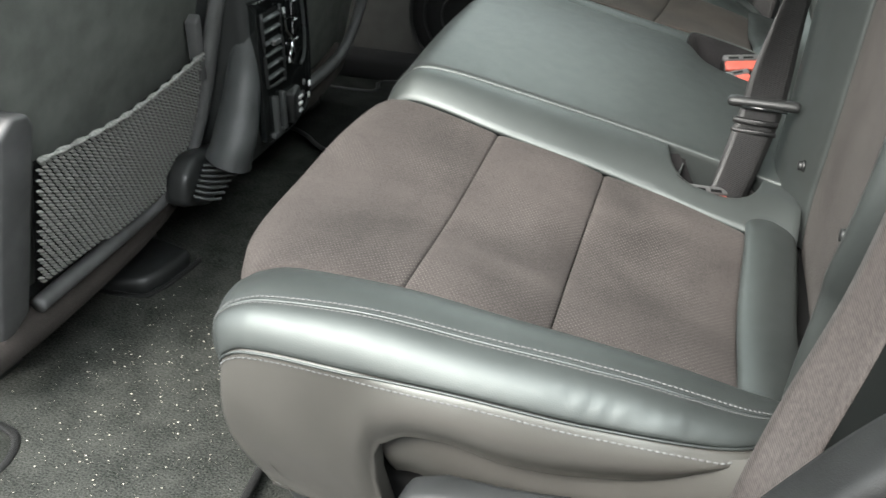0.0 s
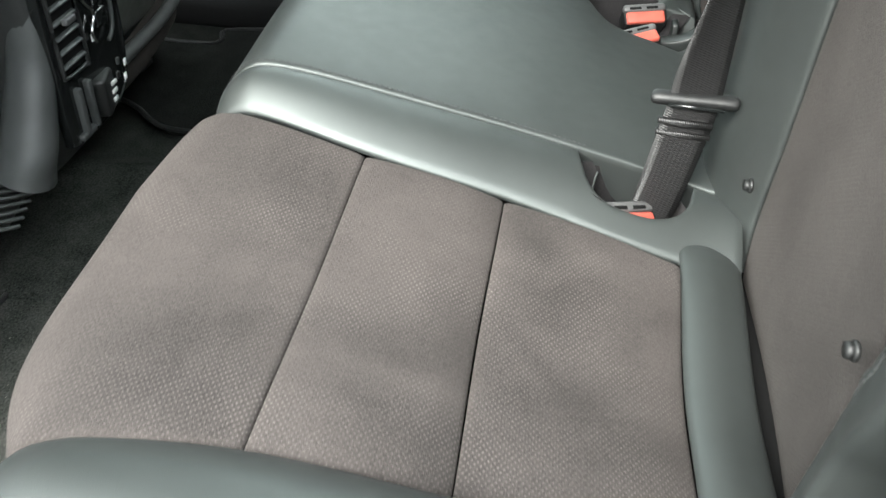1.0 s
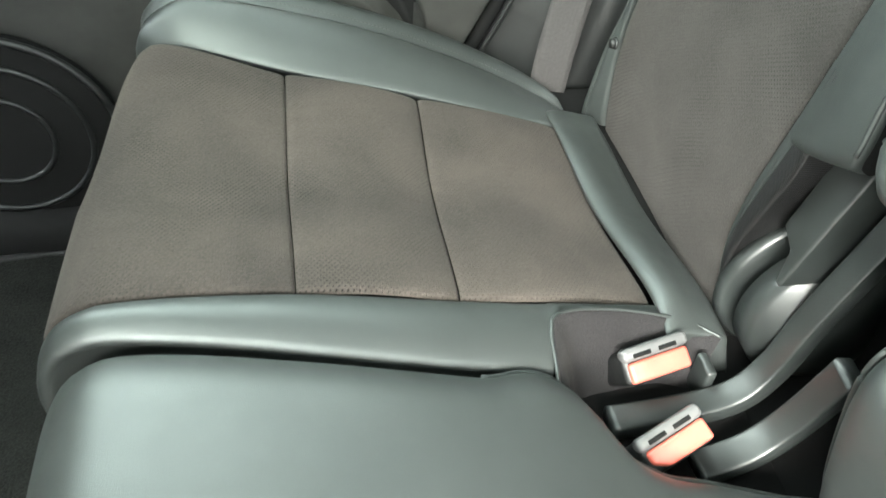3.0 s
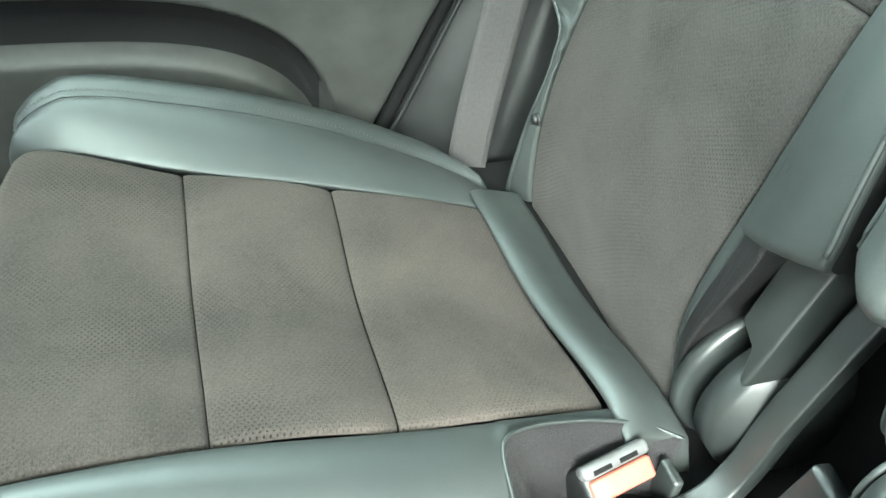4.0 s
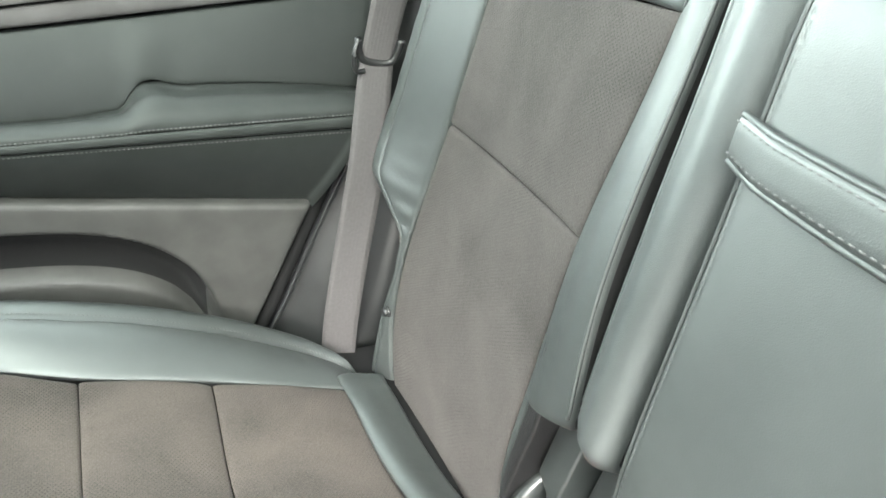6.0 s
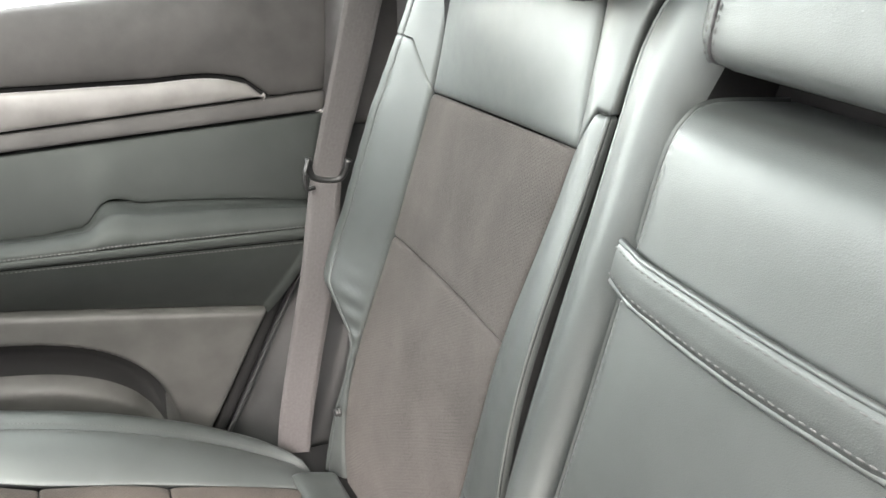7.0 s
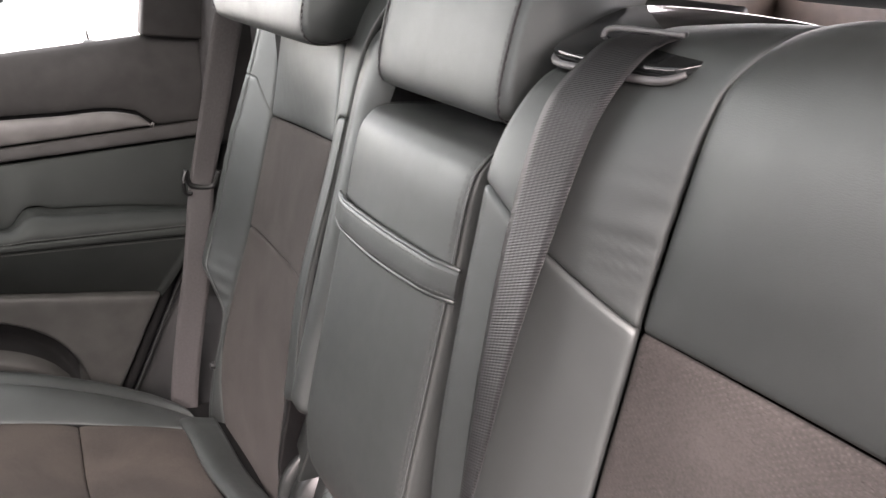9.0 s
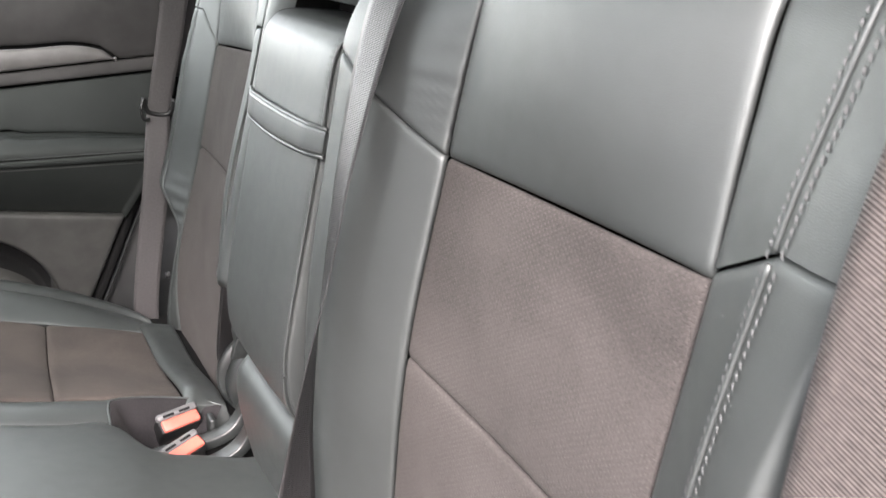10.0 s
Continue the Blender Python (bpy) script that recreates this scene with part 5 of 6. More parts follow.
EDGE = {"u1": [(0.004, 0.03, 0)]}
part("door_core", prism([(X_FRONT, -0.06), (0.40, -0.06), (0.40, 0.79), (X_FRONT, 0.66)], 0.856, 0.866, "y", 0), FOAM, door, "dark door inside")
patch("top_pad", door_strip(SILL, ARCH, 0.862, 0.836, 0.010), 70, 14, PLASTIC_TOP, door, (0, 0.004, 0.003, 0.012), 0.016, {"u1": [(0.004, 0.03, 0)], "v1": [(0, 0.02, 0.002)]}, label="soft brown-grey door top")
patch("satin_strip", door_strip(lambda x: ARCH(x) - 0.0035, lambda x: TRIM_LOW(x) + 0.002, 0.836, 0.833, 0.005, None, 0.3205), 80, 10, SATIN, door, (0, 0.004, 0.003, 0.003), 0.006, label="satin silver trim strip")
patch("strip_groove", door_strip(lambda x: ARCH(x) + 0.004, TRIM_LOW, 0.844, 0.840), 60, 4, FOAM, door, label="dark groove round the strip")
patch("ledge", door_strip(lambda x: TRIM_LOW(x) + 0.001, lambda x: LEDGE_LOW(x) + 0.003, 0.832, 0.825, 0.002), 60, 8, PLASTIC_TOP, door, (0, 0.003, 0.002, 0.002), 0.004, EDGE | {"v1": [(0, 0.012, 0.0)], "v0": [(0, 0.012, 0.0)]}, label="dark padded ledge")
patch("middle_panel", door_strip(LEDGE_LOW, ARM_BACK, 0.826, 0.803, 0.004), 140, 14, LEATHER_DOOR, door, (0, 0.003, 0.002, 0.003), 0.006, EDGE | {"v1": [(0, 0.012, 0.0)]}, label="dark vinyl middle panel")
arm = door_strip(lambda x: ARM_BACK(x) + 0.002, lambda x: SEAM_A(x), 0.812, 0.757)


def door_arm_top(u, v):
    x, y, z = arm(u, v)
    k = 1 - v
    z2 = SEAM_A(x) + (ARM_BACK(x) + 0.002 - SEAM_A(x)) * v
    crest = 0.010 * math.sin(math.pi * min(k * 1.05, 1)) ** 0.8
    return (x, 0.812 - 0.063 * math.sin(k * math.pi / 2), min(z2, 0.5875 + 0.02 * v) + crest * (k > 0.15) * min(1, (k - 0.15) / 0.3))


atop = patch("armrest_top", door_arm_top, 140, 16, LEATHER_DOOR, door, (0, 0.010, 0.0016, 0.004), 0.010, {"u1": [(0.004, 0.03, -0.005)]}, label="dark leather armrest")
patch("armrest_band", door_strip(SEAM_A, SEAM_B, 0.749, 0.7485, 0.001), 60, 5, LEATHER_DOOR, door, (0, 0.010, 0.002, 0.002), 0.004, {"u1": [(0.004, 0.03, 0)]}, label="dark leather band")
low_arm = door_strip(SEAM_B, lambda x: BRIGHT(x) + 0.004, 0.7485, 0.790, 0.006)
patch("armrest_face", low_arm, 60, 12, LEATHER_DOOR, door, (0, 0.012, 0, 0.0016), 0.012, {"u1": [(0.004, 0.03, 0)]}, label="dark leather armrest face")
n = 300
for S, v in ((door_arm_top, 0.06), (low_arm, 0.965)):
    stitches("stitching", line_on(S, [(0.5 + 0.49 * i / n, v) for i in range(n + 1)], 0.0006), atop, THREAD_DIM, 0.0048, 0.0038, 0.0009)
def POCKET_TOP(x):
    """Upper edge of the map pocket: long and flat with a round rear end."""
    return 0.25 + 0.200 * math.sqrt(max(0.0, 1 - (max(x + 0.35, 0.0) / 0.540) ** 6))



def lower_panel(u, v):
    zr = 0.05 + (BRIGHT(0.3) - 0.05) * v
    x = X_FRONT + (REAR(zr) - X_FRONT) * u
    z = 0.05 + (BRIGHT(x) - 0.05) * v
    y = 0.778 + 0.014 * (1 - v)
    # slot of the map pocket and the pocket wall under it
    d = POCKET_TOP(x) - z
    ease = lambda a: max(0.0, min(1.0, a)) ** 2 * (3 - 2 * max(0.0, min(1.0, a)))
    side = ease((0.194 - x) / 0.05)
    front = ease((d - 0.045) / 0.045)
    y += side * (0.068 * ease(d / 0.022) * (1 - front) + 0.024 * front)
    return (x, y, z)


def spread(S, a, b):
    return lambda u, v: S(a + (b - a) * u, v)


patch("lower_panel", spread(lower_panel, 0.0, 0.60), 50, 60, PLASTIC_DOOR, door, (0, 0, 0, 0.008), 0.012, {"v1": [(0, 0.014, 0.001)]}, label="grained taupe plastic lower panel")
patch("lower_panel", spread(lower_panel, 0.60, 1.0), 150, 110, PLASTIC_DOOR, door, (0, 0.004, 0, 0.008), 0.012, {"u1": [(0.004, 0.03, 0)], "v1": [(0, 0.014, 0.001)]}, label="grained taupe plastic lower panel with a map pocket")


def pocket_shade(u, v):
    """Dark sheet that stands in for the shade inside the map pocket's slot."""
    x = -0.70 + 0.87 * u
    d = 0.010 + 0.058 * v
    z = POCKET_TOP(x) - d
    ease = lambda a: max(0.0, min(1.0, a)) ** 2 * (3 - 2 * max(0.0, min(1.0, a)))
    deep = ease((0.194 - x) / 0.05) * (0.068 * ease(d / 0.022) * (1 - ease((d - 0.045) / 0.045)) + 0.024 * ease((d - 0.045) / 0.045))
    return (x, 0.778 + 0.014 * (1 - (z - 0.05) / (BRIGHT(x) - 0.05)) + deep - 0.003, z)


patch("slot_shade", pocket_shade, 120, 24, GRILLE, door, label="black sheet for the shade in the map pocket's slot")
part("kick_sill", box((X_FRONT, 0.73, -0.01), (0.12, 0.80, 0.062), 0.02), GRILLE, door, "dark sill under the door")
ring = thing("door_speaker", "round dark loudspeaker grille low on the far door", "loudspeaker")
for r, w in ((0.140, 0.0050), (0.104, 0.004), (0.060, 0.0035)):
    tube("ring", [(-0.335 + r * math.cos(t), 0.762, 0.172 + r * math.sin(t)) for t in np.linspace(0, 2 * math.pi, 72, endpoint=False)], w, DARK, ring, 8, "raised dark ring", closed=True, up=(0, 1, 0))
part("grille", disc((-0.335, 0.772, 0.172), 0.138, 0.012, "y", 0.004, 64), GRILLE, ring, "dark grille")
pin = thing("lock_pin", "thin lock pin standing on the far door sill", "lock pin", at=(0.236, 0.880, 0.862))
tube("stem", [(0.236, 0.874, 0.852), (0.232, 0.874, 0.876)], lambda t: 0.0026 - 0.0012 * t, PLASTIC_GREY, pin, 10)
part("collar", disc((0.237, 0.874, 0.856), 0.008, 0.005, "z", 0.0, 20), PLASTIC_GREY, pin, "grey collar")

# window of the far door
win = thing("window_1", "far side window over the door, bright daylight behind", "window", "", "structure")
part("rear_frame", prism([(0.309, 0.868), (0.345, 1.235), (0.52, 1.235), (0.47, 0.86)], 0.835, 0.875, "y", 0.006), PLASTIC_TOP, win, "dark window post")
part("front_frame", prism([(-0.80, 0.70), (-0.80, 1.235), (-0.70, 1.235), (-0.70, 0.70)], 0.835, 0.875, "y", 0.006), PLASTIC_TOP, win, "dark window post")
part("top_frame", box((-0.80, 0.80, 1.238), (0.52, 0.87, 1.262), 0.004), PLASTIC_TOP, win, "dark window header")
pane = part("pane", box((-0.72, 0.872, 0.80), (0.34, 0.876, 1.25), 0), GLASS, win, "clear pane")
pane.visible_shadow = False

# ---- trim behind the far door ----
pillar = tagged(thing("pillar_trim", "black plastic trim between far door and backrest", "car trim"), kind="structure")


def wheel_trim(u, v):
    z = 0.08 + 0.86 * v
    x = REAR(z) + 0.006 + (0.60 - REAR(z)) * u
    y = 0.806 - 0.085 * min(1.0, u * 2.6) ** 1.4 + 0.02 * (1 - v)
    return (x, y + 0.035 * math.exp(-((z - 0.5) / 0.14) ** 2) * (u > 0.02) * min(1, u * 4), z)


patch("trim_panel", wheel_trim, 30, 30, TRIM_DARK, pillar, label="black plastic trim")
tube("door_seal", [(REAR(z) + 0.014, 0.797, z) for z in np.linspace(0.06, 0.90, 40)], 0.009, FOAM, pillar, 10, "black rubber door seal")
tube("trim_edge", [(REAR(z) + 0.026, 0.786, z) for z in np.linspace(0.10, 0.50, 30)], 0.0030, TRIM_DARK, pillar, 8, "thin trim edge")
post = tagged(thing("pillar_upper", "dark roof pillar trim behind the far window", "car trim"), kind="structure")
part("post_cover", prism([(0.40, 0.70), (0.42, 1.26), (0.72, 1.26), (0.85, 0.70)], 0.755, 0.872, "y", 0.012), PLASTIC_TOP, post, "dark pillar cover")

# ---- near door opening ----
sill = tagged(thing("opening_trim", "blue-grey plastic trim round the near door opening", "car trim"), kind="structure")
part("arch_trim", prism([(p.x, p.z) for p in spline([(0.262, 0, 0.355), (0.300, 0, 0.428), (0.336, 0, 0.488), (0.42, 0, 0.60), (0.55, 0, 0.73), (0.75, 0, 0.80)], 8)] + [(0.80, 0.05), (0.22, 0.05), (0.232, 0.26)], -0.845, -0.793, "y", 0.012), DARK, sill, "dark blue-grey plastic wheel arch trim")
part("sill_cover", prism([(0.040, 0.08), (0.046, 0.262), (0.058, 0.290), (0.085, 0.302), (0.135, 0.303), (0.175, 0.309), (0.26, 0.322), (0.275, 0.08)], -0.772, -0.740, "y", 0.008), PLASTIC, sill, "black plastic hinge lever cover")
part("threshold", box((-0.85, -0.86, -0.12), (0.80, -0.705, 0.018), 0.015), PLASTIC, sill, "black door threshold")
near_post = tagged(thing("near_pillar", "dark roof pillar beside the near door opening", "car trim"), kind="structure")
part("post_cover", prism([(0.52, 0.78), (0.60, 1.26), (0.80, 1.26), (0.95, 0.78)], -0.83, -0.74, "y", 0.015), PLASTIC_TOP, near_post, "dark pillar cover")
part("front_post", prism([(-0.92, 0.0), (-0.86, 1.26), (-0.70, 1.26), (-0.74, 0.0)], -0.83, -0.74, "y", 0.015), PLASTIC_TOP, near_post, "dark pillar cover")

# ---- body shell ----
tagged(part("floor", box((-1.9, -0.80, -0.06), (0.60, 0.82, 0.0), 0), CARPET, None), "black carpeted car floor", "floor", "", "structure")
tunnel = tagged(part("floor_tunnel", prism([(-0.21, 0.0), (-0.15, 0.022), (0.15, 0.022), (0.21, 0.0)], -1.9, -0.08, "x", 0.004), CARPET, None), "low carpeted tunnel hump along the car's middle", "floor", "", "structure")
tagged(part("floor_seat_pan", box((0.27, -0.715, 0.02), (0.56, 0.70, 0.262), 0.004), FOAM, None), "black pan under the rear bench", "car trim", "", "structure")
tagged(part("cargo_floor", box((0.56, -0.80, 0.30), (1.75, 0.80, 0.36), 0), CARPET, None), "black carpeted boot floor", "floor", "", "structure")
for lo, hi in (((-1.55, -0.80, 1.26), (1.75, -0.42, 1.30)), ((-1.55, 0.42, 1.26), (1.75, 0.80, 1.30)), ((-1.55, -0.42, 1.26), (-0.75, 0.42, 1.30)), ((0.20, -0.42, 1.26), (1.75, 0.42, 1.30))):
    tagged(part("ceiling", box(lo, hi, 0.01), HEADLINER, None), "grey cloth headliner round an added roof opening", "ceiling", "", "structure")
# roof opening out of view, added to light the seats from above
roof = tagged(thing("roof_light", "unseen tinted roof opening, added to let light in from above", "window"), kind="structure")
part("pane", box((-0.76, -0.43, 1.302), (0.22, 0.43, 1.307), 0), TINTED, roof, "tinted roof glass")
tagged(part("wall_rear", box((1.72, -0.80, 0.30), (1.78, 0.80, 1.02), 0.01), BOOT, None), "dark tailgate trim", "car trim", "", "structure")
tagged(part("wall_front", box((-1.95, -0.85, -0.06), (-1.88, 0.85, 0.80), 0.01), PLASTIC, None), "dark bulkhead under the windscreen", "car trim", "", "structure")
for y in (-0.82, 0.82):
    tagged(part("wall_side", box((0.80, min(y, y * 0.96), 0.05), (1.75, max(y, y * 0.96), 0.84 if y < 0 else 1.02), 0.01), BOOT, None), "dark boot side trim", "car trim", "", "structure")
tagged(part("wall_door", box((-1.90, 0.80, -0.06), (-0.80, 0.85, 0.82), 0.01), PLASTIC_DOOR, None), "plain front door lining", "car trim", "", "structure")
# near front door, out of view, added to darken the low cabin
tagged(part("wall_door_near", box((-1.90, -0.85, -0.06), (-0.88, -0.80, 0.82), 0.01), PLASTIC_DOOR, None), "plain unseen front door lining, added to cut low light", "car trim", "", "structure")
# black box added so that the recess behind the armrest falls dark
tagged(part("recess_block", box((0.475, -0.112, 0.30), (0.56, 0.20, 0.93), 0.01), FOAM, None), "black box added to darken the recess behind the armrest", "car trim", "", "structure")
latch = thing("cargo_cover_end", "pale metal end cap of the boot cover behind the seats", "boot cover")
tube("tube", [(0.86, 0.80, 0.972), (0.86, 0.11, 0.968)], 0.012, PLASTIC_GREY, latch, 14, "grey metal tube")
part("bracket", box((0.84, 0.08, 0.93), (0.90, 0.27, 0.955), 0.006), SATIN, latch, "pale bracket")

# ---- front seats ----
def front_seat(y0, y1, net, label):
    seat = thing("front_seat", label, "car seat", "front seats")
    at = lambda y, z, d=0.0: (-0.585 + (z - 0.12) * 0.27 + d, y, z)
    w = y1 - y0
    bm = box((-0.06, y0, -0.42), (0.0, y1 + 0.035, 0.42), 0.03, 4)
    bmesh.ops.transform(bm, matrix=pose(-0.585 + 0.43 * 0.27 - 0.012, 0, 0.55, 0, 15.1, 0), verts=bm.verts)
    part("back_shell", bm, SHELL, seat, "dark seat back panel")
    bm = box((-0.16, y0 - 0.01, -0.36), (-0.05, y1 + 0.045, 0.45), 0.05, 5)
    bmesh.ops.transform(bm, matrix=pose(-0.585 + 0.43 * 0.27 - 0.012, 0, 0.55, 0, 15.1, 0), verts=bm.verts)
    part("back_padding", bm, LEATHER, seat, "black leather padding")
    rim = spline([at(y1 - 0.004, 0.72, 0.018), at(y1 - 0.010, 0.52, 0.020), at(y1 - 0.022, 0.40, 0.024), at(y1 - 0.030, 0.29, 0.026), at(y1 - 0.060, 0.208, 0.026), at(y1 - 0.125, 0.174, 0.026), at(y0 + 0.24, 0.166, 0.026), at(y0 + 0.09, 0.160, 0.024)], 12)
    tube("frame_rim", rim, lambda t: 0.015 - 0.003 * min(1.0, t * 1.8), BUCKLE_GREY, seat, 14, "charcoal plastic rim", flat=0.9)
    part("side_strip", prism([(y1 - 0.030, 0.44), (y1 - 0.046, 0.43), (y1 - 0.046, 0.34), (y1 - 0.032, 0.345)], -0.512, -0.492, "x", 0.003), BUCKLE_GREY, seat, "pale clip at the net's corner")
    bm = prism([(y0 + 0.022, 0.12), (y0 + 0.034, 0.425), (y0 + 0.055, 0.445), (y0 + 0.082, 0.440), (y0 + 0.092, 0.422), (y0 + 0.078, 0.16)], -0.600, -0.560, "x", 0.008)
    for v in bm.verts:
        v.co.x += (v.co.z - 0.12) * 0.27
    part("outer_strip", bm, BUCKLE_GREY, seat, "charcoal side strip")
    roll_pts = spline([at(y0 - 0.005, 0.128, 0.012), at(y0 + 0.12, 0.126, 0.014), at(y0 + 0.30, 0.132, 0.010), at(y1 - 0.07, 0.150, 0.0), at(y1 - 0.04, 0.165, -0.02)], 10)
    tube("bottom_roll", roll_pts, 0.026, SUEDE_FLAT, seat, 14, "brown-grey cloth roll")
    part("seat_base", box((-1.15, y0 + 0.02, 0.07), (-0.60, y1 - 0.02, 0.30), 0.04, 4), LEATHER, seat, "black seat base")
    for y in (y0 + 0.08, y1 - 0.08):
        part("rail", box((-1.1, y - 0.03, 0.026), (-0.62, y + 0.03, 0.11), 0.01), PLASTIC, seat, "black seat rail")
    if net:
        verts, faces = [], []
        top = table([(y0 + 0.075, 0.374), (y0 + 0.25, 0.366), (y1 - 0.04, 0.382)])
        low = table([(y0 + 0.075, 0.196), (y0 + 0.20, 0.190), (y1 - 0.14, 0.186), (y1 - 0.075, 0.205), (y1 - 0.045, 0.26)])
        py, pz = 0.0092, 0.0072
        row = 0
        z = 0.16
        while z < 0.385:
            y = y0 + 0.094 + (0.5 * py if row % 2 else 0)
            while y < y1 - 0.036:
                if low(y) < z < top(y):
                    k = len(verts)
                    sag = 0.012 * math.sin(math.pi * (y - y0) / w)
                    c = Vector(at(y, z, 0.020 + sag))
                    for s, r in ((-1, 0.35), (-0.35, 1), (0.35, 1), (1, 0.35)):
                        for j in range(4):
                            t = math.pi / 2 * j
                            verts.append(c + Vector((0.0028 * r * math.cos(t), s * 0.0051, -s * 0.0025 + 0.0027 * r * math.sin(t))))
                    for i in range(3):
                        for j in range(4):
                            o = k + 4 * i
                            faces.append((o + j, o + (j + 1) % 4, o + 4 + (j + 1) % 4, o + 4 + j))
                y += py
            z += pz
            row += 1
        link_mesh("map_net", verts, faces, NET, seat, "knitted grey map net", kind="stuff")
        back = lambda u, v: at(y0 + 0.092 + (w - 0.132) * u, low(y0 + 0.092 + (w - 0.132) * u) + (top(y0 + 0.092 + (w - 0.132) * u) - low(y0 + 0.092 + (w - 0.132) * u)) * v, 0.0120 + 0.012 * math.sin(math.pi * (0.092 + (w - 0.132) * u) / w))
        # black sheet in place of the dark gaps between the net's cords
        patch("net_backing", back, 24, 10, FOAM, seat, label="black sheet for the dark gaps between the cords")
        cord = [Vector(at(y, top(y) + 0.002, 0.021 + 0.012 * math.sin(math.pi * (y - y0) / w))) for y in np.linspace(y0 + 0.092, y1 - 0.04, 120)]
        tube("elastic_edge", cord, lambda t: 0.0034 + 0.0012 * math.sin(t * 75), NET, seat, 8, "gathered elastic edge")
    seat.location = (0.006, 0.0, -0.026)
    return seat


front_seat(-0.575, -0.085, True, "dark front seat back with a knitted map net")
front_seat(0.085, 0.575, False, "dark front seat back beyond the console")
rail_end = thing("seat_rail_cover", "rounded black plastic rail cover on the carpet", "seat rail")
part("cover", prism([(p.x, p.y) for p in spline([(-0.66, -0.285, 0), (-0.566, -0.278, 0), (-0.538, -0.245, 0), (-0.531, -0.195, 0), (-0.545, -0.165, 0), (-0.66, -0.155, 0)], 6, True)], 0.0, 0.036, "z", 0.012), PLASTIC, rail_end, "black plastic cover")

# ---- centre console ----
console = thing("centre_console", "black centre console end with air vent and sockets", "console")
part("housing", prism([(-1.2, 0.0), (-0.80, 0.0), (-0.62, 0.06), (-0.50, 0.12), (-0.436, 0.180), (-0.418, 0.32), (-0.425, 0.60), (-0.50, 0.68), (-1.2, 0.70)], -0.098, 0.072, "y", 0.02, 4), PLASTIC, console, "black plastic housing")
tube("side_column", spline([(-0.452, -0.058, 0.62), (-0.442, -0.062, 0.45), (-0.442, -0.082, 0.34), (-0.446, -0.106, 0.27), (-0.452, -0.122, 0.225), (-0.462, -0.130, 0.190)], 10), lambda t: 0.028 + 0.018 * max(0.0, t - 0.45) / 0.55, PLASTIC_GREY, console, 20, "satin charcoal side column", flat=0.8)
part("face_plate", prism([(p.y, p.z) for p in spline([(0, -0.080, 0.430), (0, -0.089, 0.415), (0, -0.092, 0.32), (0, -0.092, 0.225), (0, -0.082, 0.208), (0, 0.0, 0.206), (0, 0.048, 0.216), (0, 0.066, 0.245), (0, 0.073, 0.32), (0, 0.070, 0.41), (0, 0.058, 0.430)], 5, True)], -0.424, -0.411, "x", 0.004), GLOSS, console, "glossy black plate")
tube("plate_edge", spline([(-0.4105, -0.080, 0.428), (-0.4105, 0.056, 0.428), (-0.4105, 0.068, 0.41), (-0.4105, 0.071, 0.32), (-0.4115, 0.064, 0.247), (-0.412, 0.046, 0.219), (-0.4125, 0.0, 0.209), (-0.4125, -0.080, 0.211)], 10), 0.0032, GLOSS, console, 8, "glossy edge")
part("vent_well", box((-0.412, -0.082, 0.300), (-0.409, -0.027, 0.410), 0.001), FOAM, console, "dark vent well")
tube("vent_frame", spline([(-0.406, -0.083, 0.412), (-0.406, -0.083, 0.312), (-0.406, -0.077, 0.299), (-0.406, -0.034, 0.297), (-0.406, -0.026, 0.305), (-0.406, -0.025, 0.412)], 6), 0.0024, PLASTIC, console, 8, "black vent frame")
for i in range(6):
    z = 0.312 + 0.0178 * i
    part("vent_slat", box((-0.411, -0.080, z - 0.0013), (-0.4035, -0.029, z + 0.0013), 0.0006, 1, pose(0, 0, 0, 0, 24, 0)), PLASTIC_GREY, console)
part("vent_tab", box((-0.403, -0.068, 0.361), (-0.395, -0.046, 0.369), 0.002), BUCKLE_GREY, console, "small vent slider")
tube("switch_frame", spline([(-0.406, 0.046, 0.418), (-0.406, 0.052, 0.36), (-0.406, 0.046, 0.315), (-0.406, 0.030, 0.300)], 8), 0.0026, PLASTIC_GREY, console, 8, "pale switch outline")
tube("dial_guide", spline([(-0.406, -0.012, 0.395), (-0.406, -0.010, 0.370), (-0.406, 0.008, 0.345), (-0.406, -0.004, 0.325), (-0.406, 0.002, 0.310)], 8), 0.0022, CHROME, console, 8, "bright wavy line")
for z in (0.395, 0.365, 0.335):
    part("switch", box((-0.411, 0.012, z - 0.012), (-0.403, 0.036, z + 0.012), 0.004), GLOSS, console, "glossy switch")
for y, z in ((-0.010, 0.398), (0.026, 0.372), (-0.002, 0.318), (0.060, 0.256), (0.054, 0.238)):
    part("mark", box((-0.4085, y - 0.004, z - 0.005), (-0.4065, y + 0.003, z + 0.005), 0.0008, 1), WHITE, console, "small white mark")
part("socket_cover", box((-0.420, -0.024, 0.216), (-0.400, 0.020, 0.268), 0.005, 3, pose(0, 0, 0, 0, 0, 14)), DARK, console, "black socket cover")
for y in (-0.062, -0.038):
    part("socket_rim", box((-0.415, y - 0.005, 0.214), (-0.403, y + 0.004, 0.278), 0.002), PLASTIC_GREY, console, "grey rim")
part("socket_sill", box((-0.414, -0.078, 0.212), (-0.404, -0.044, 0.220), 0.002), PLASTIC_GREY, console, "grey rim")
for k in range(3):
    part("socket_mark", box((-0.3995, -0.002 + 0.001 * k, 0.228 + 0.011 * k), (-0.3975, 0.009 + 0.002 * k, 0.234 + 0.011 * k), 0.0005, 1), WHITE, console, "white printed mark")
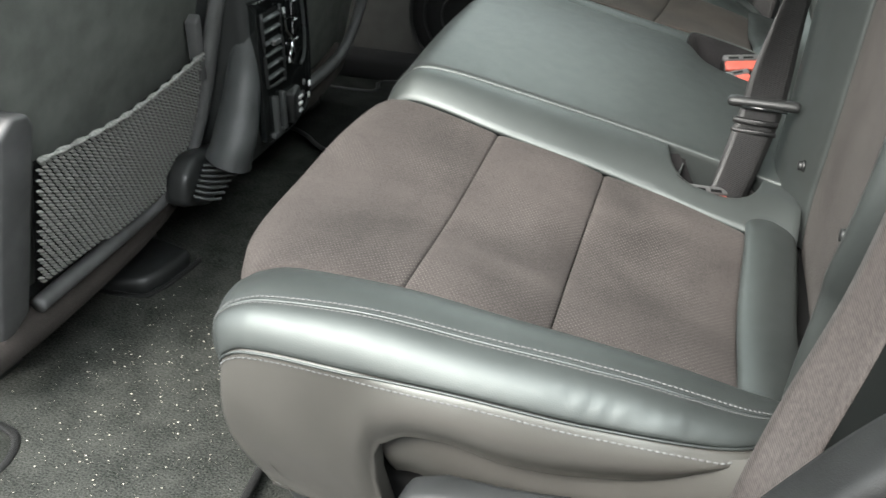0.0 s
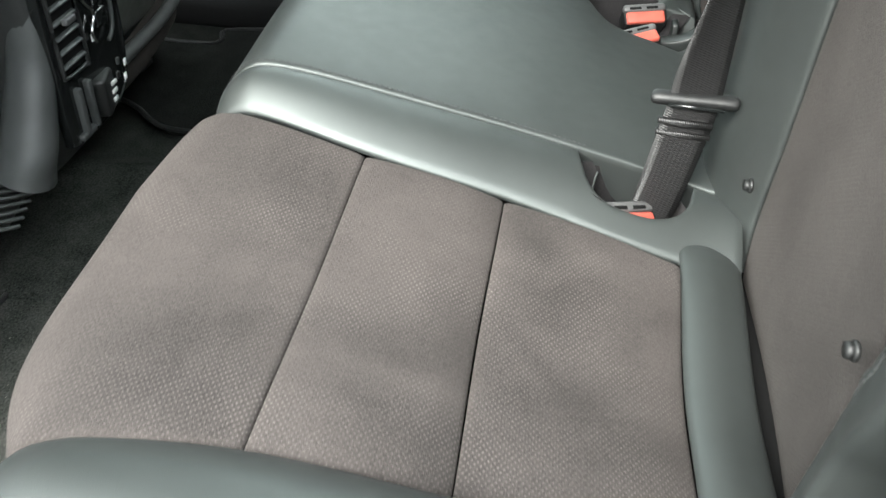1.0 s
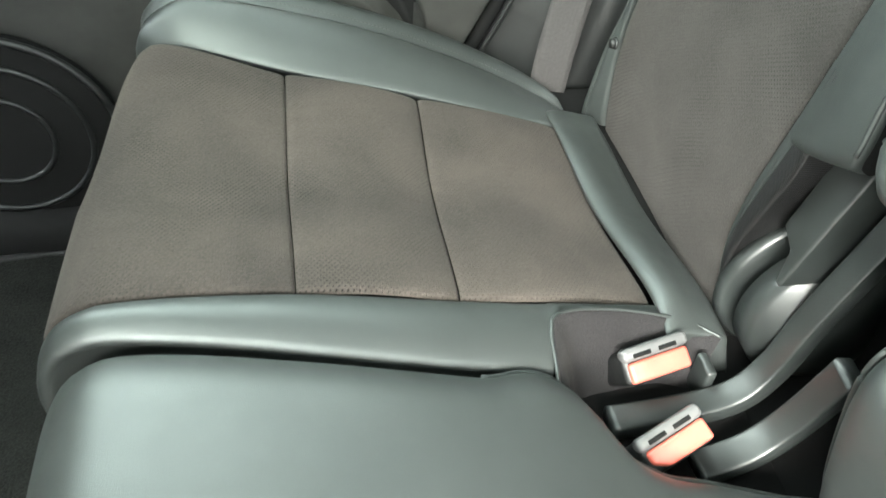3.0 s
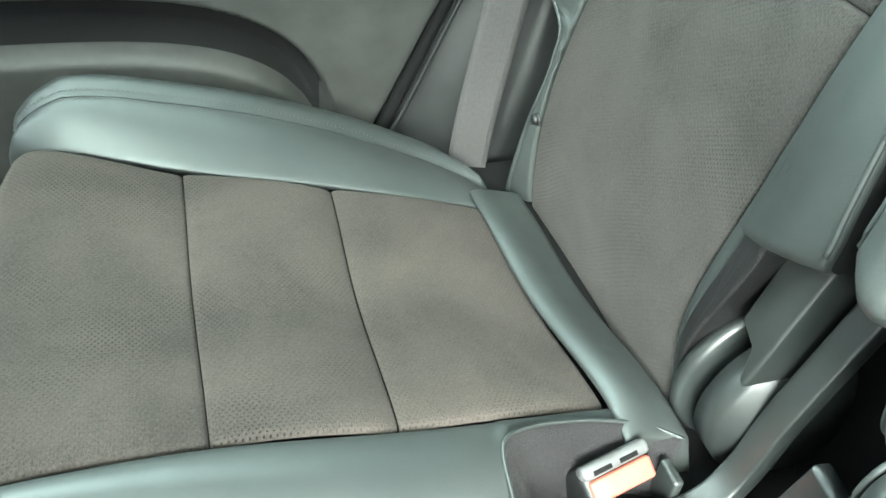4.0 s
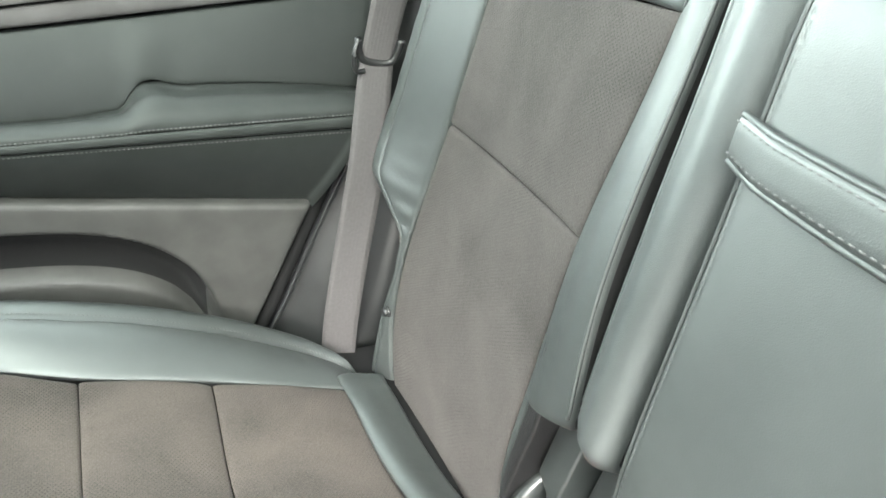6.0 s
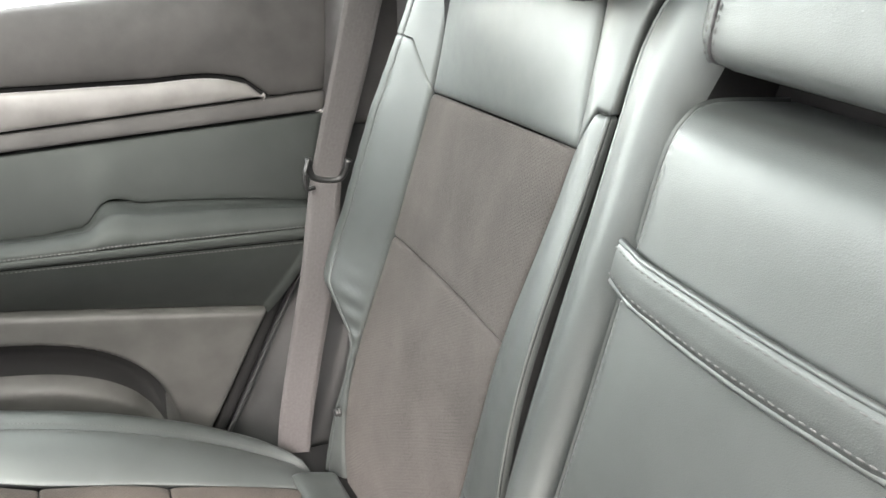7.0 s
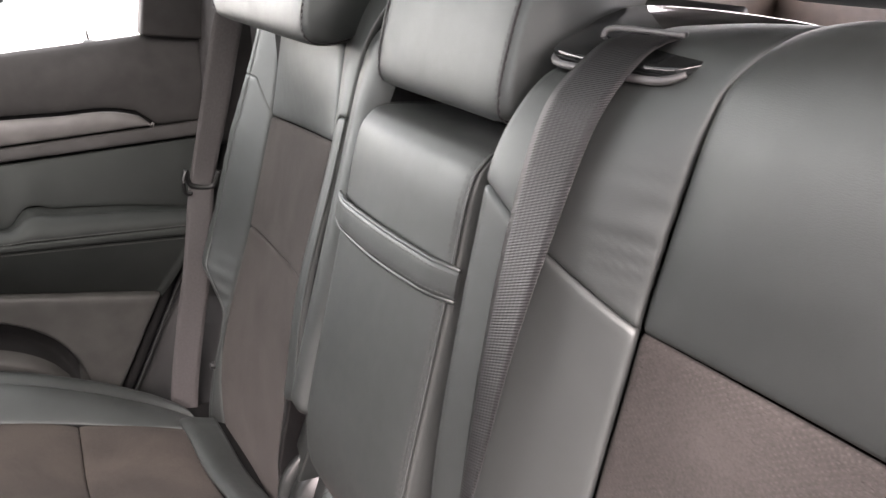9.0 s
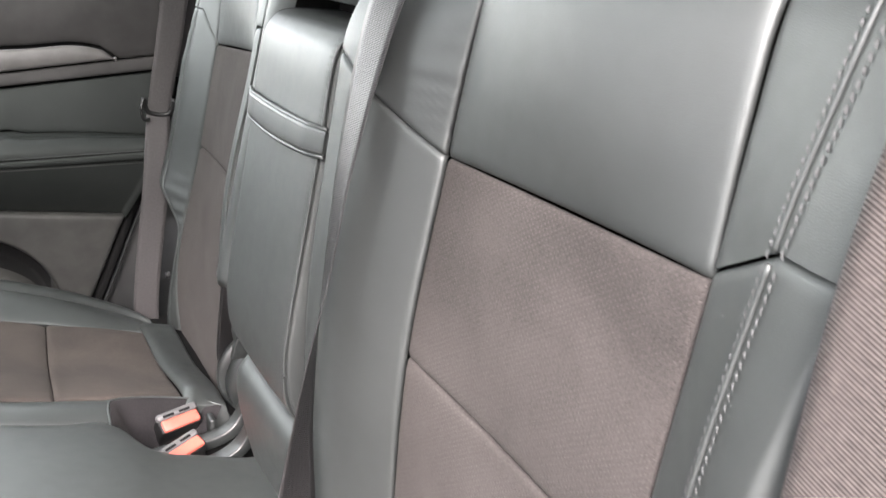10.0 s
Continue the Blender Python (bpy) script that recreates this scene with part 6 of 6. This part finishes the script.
vent = thing("floor_vent", "black slatted floor vent at the console's foot", "air vent")
part("shell", prism([(-0.188, 0.170), (-0.176, 0.215), (-0.14, 0.236), (-0.06, 0.220), (-0.05, 0.165), (-0.12, 0.140)], -0.53, -0.490, "x", 0.012), PLASTIC, vent, "black vent shell")
for i in range(7):
    tube("slat", spline([(-0.484, -0.135 - 0.0065 * i, 0.219 - 0.0054 * i), (-0.468, -0.112 - 0.009 * i, 0.212 - 0.0054 * i), (-0.455, -0.080 - 0.0110 * i, 0.203 - 0.0050 * i)], 6), 0.0026, PLASTIC_GREY, vent, 6, "curved slat")

vent.location = (0.004, -0.036, -0.022)

# ---- floor mats and crumbs ----
def mat(outline, label, near=True):
    m = thing("floor_mat", label, "floor mat", "floor mats")
    pts = [(p.x, p.y) for p in spline([(x, y, 0) for x, y in outline], 5, True)]
    part("mat_surface", prism(pts, 0.001, 0.014, "z", 0.003), MAT if near else MAT_SHADED, m, "black-grey carpet pile")
    tube("binding", [(x, y, 0.014) for x, y in pts], 0.0058, BINDING, m, 8, "dark sewn binding", closed=True, flat=0.6)
    return m


mat([(-0.21, -0.70), (-0.208, -0.50), (-0.21, -0.30), (-0.215, -0.10), (-0.25, -0.082), (-0.38, -0.080), (-0.46, -0.082), (-0.498, -0.090), (-0.518, -0.112), (-0.520, -0.17), (-0.524, -0.215), (-0.535, -0.262), (-0.57, -0.290), (-0.80, -0.295), (-0.82, -0.35), (-0.82, -0.52), (-0.80, -0.57), (-0.60, -0.580), (-0.535, -0.590), (-0.512, -0.605), (-0.500, -0.635), (-0.49, -0.70), (-0.35, -0.712)], "black-grey carpet floor mat with sewn binding, strewn with crumbs")
mat([(-0.20, 0.70), (-0.20, 0.32), (-0.24, 0.290), (-0.42, 0.283), (-0.49, 0.287), (-0.53, 0.310), (-0.57, 0.345), (-0.63, 0.370), (-0.80, 0.38), (-0.82, 0.60), (-0.56, 0.62), (-0.52, 0.64), (-0.505, 0.70)], "carpet floor mat in the far footwell, coloured dark for its shade", False)
verts, faces = [], []
rng = random.Random(5)
for i in range(680):
    x, y = rng.gauss(-0.39, 0.10), rng.gauss(-0.47, 0.13)
    if not (-0.60 < x < -0.22 and -0.69 < y < -0.06):
        continue
    r = 0.0004 + 0.0011 * rng.random() ** 5
    k = len(verts)
    a = rng.random() * 3
    for dx, dy, dz in ((1, 0, 0), (-0.6, 0.8, 0), (-0.5, -0.9, 0), (0.1, 0, 1.1)):
        verts.append((x + r * (dx * math.cos(a) - dy * math.sin(a)), y + r * (dx * math.sin(a) + dy * math.cos(a)), 0.0145 + r * dz))
    faces += [(k, k + 1, k + 3), (k + 1, k + 2, k + 3), (k + 2, k, k + 3)]
tagged(link_mesh("crumbs", verts, faces, CRUMB, None, smooth=False), "pale crumbs and sand grains scattered on the mat", "crumbs", "", "stuff")

# ---- outside ----
# wall out of view, added to cut low light through the near door opening
tagged(part("sky_block", box((-7.0, -2.5, -0.52), (7.0, -2.3, 1.6), 0.02), GROUND, None), "unseen dark wall added to hold back low sky light", "wall", "", "structure")
tagged(part("ground", box((-400, -400, -0.62), (400, 400, -0.50), 0), GROUND, None), "pale concrete ground round the car", "ground", "", "structure")
other = thing("parked_car", "white parked van outside the far window", "van")
part("body", prism([(-2.2, -0.28), (-2.25, 0.60), (-2.0, 1.30), (1.9, 1.36), (2.05, 0.5), (1.95, -0.28)], 4.0, 5.7, "y", 0.08), WHITE, other, "white painted body")
part("side_glass", prism([(-1.75, 1.0), (-1.62, 1.24), (-0.85, 1.26), (-0.85, 1.0)], 3.985, 4.02, "y", 0.01), GLOSS, other, "dark side glass")
part("side_lamp", prism([(0.17, 0.67), (0.16, 0.76), (0.27, 0.77), (0.285, 0.69)], 3.97, 4.02, "y", 0.015), GLOSS, other, "dark side lamp")
for x in (-1.45, 1.15):
    w = part("wheel", disc((x, 4.02, -0.17), 0.30, 0.2, "y", 0.02, 40), FOAM, other, "black tyre")
    part("rim", disc((x, 3.90, -0.17), 0.19, 0.03, "y", 0.02, 30), SATIN, w, "alloy rim")
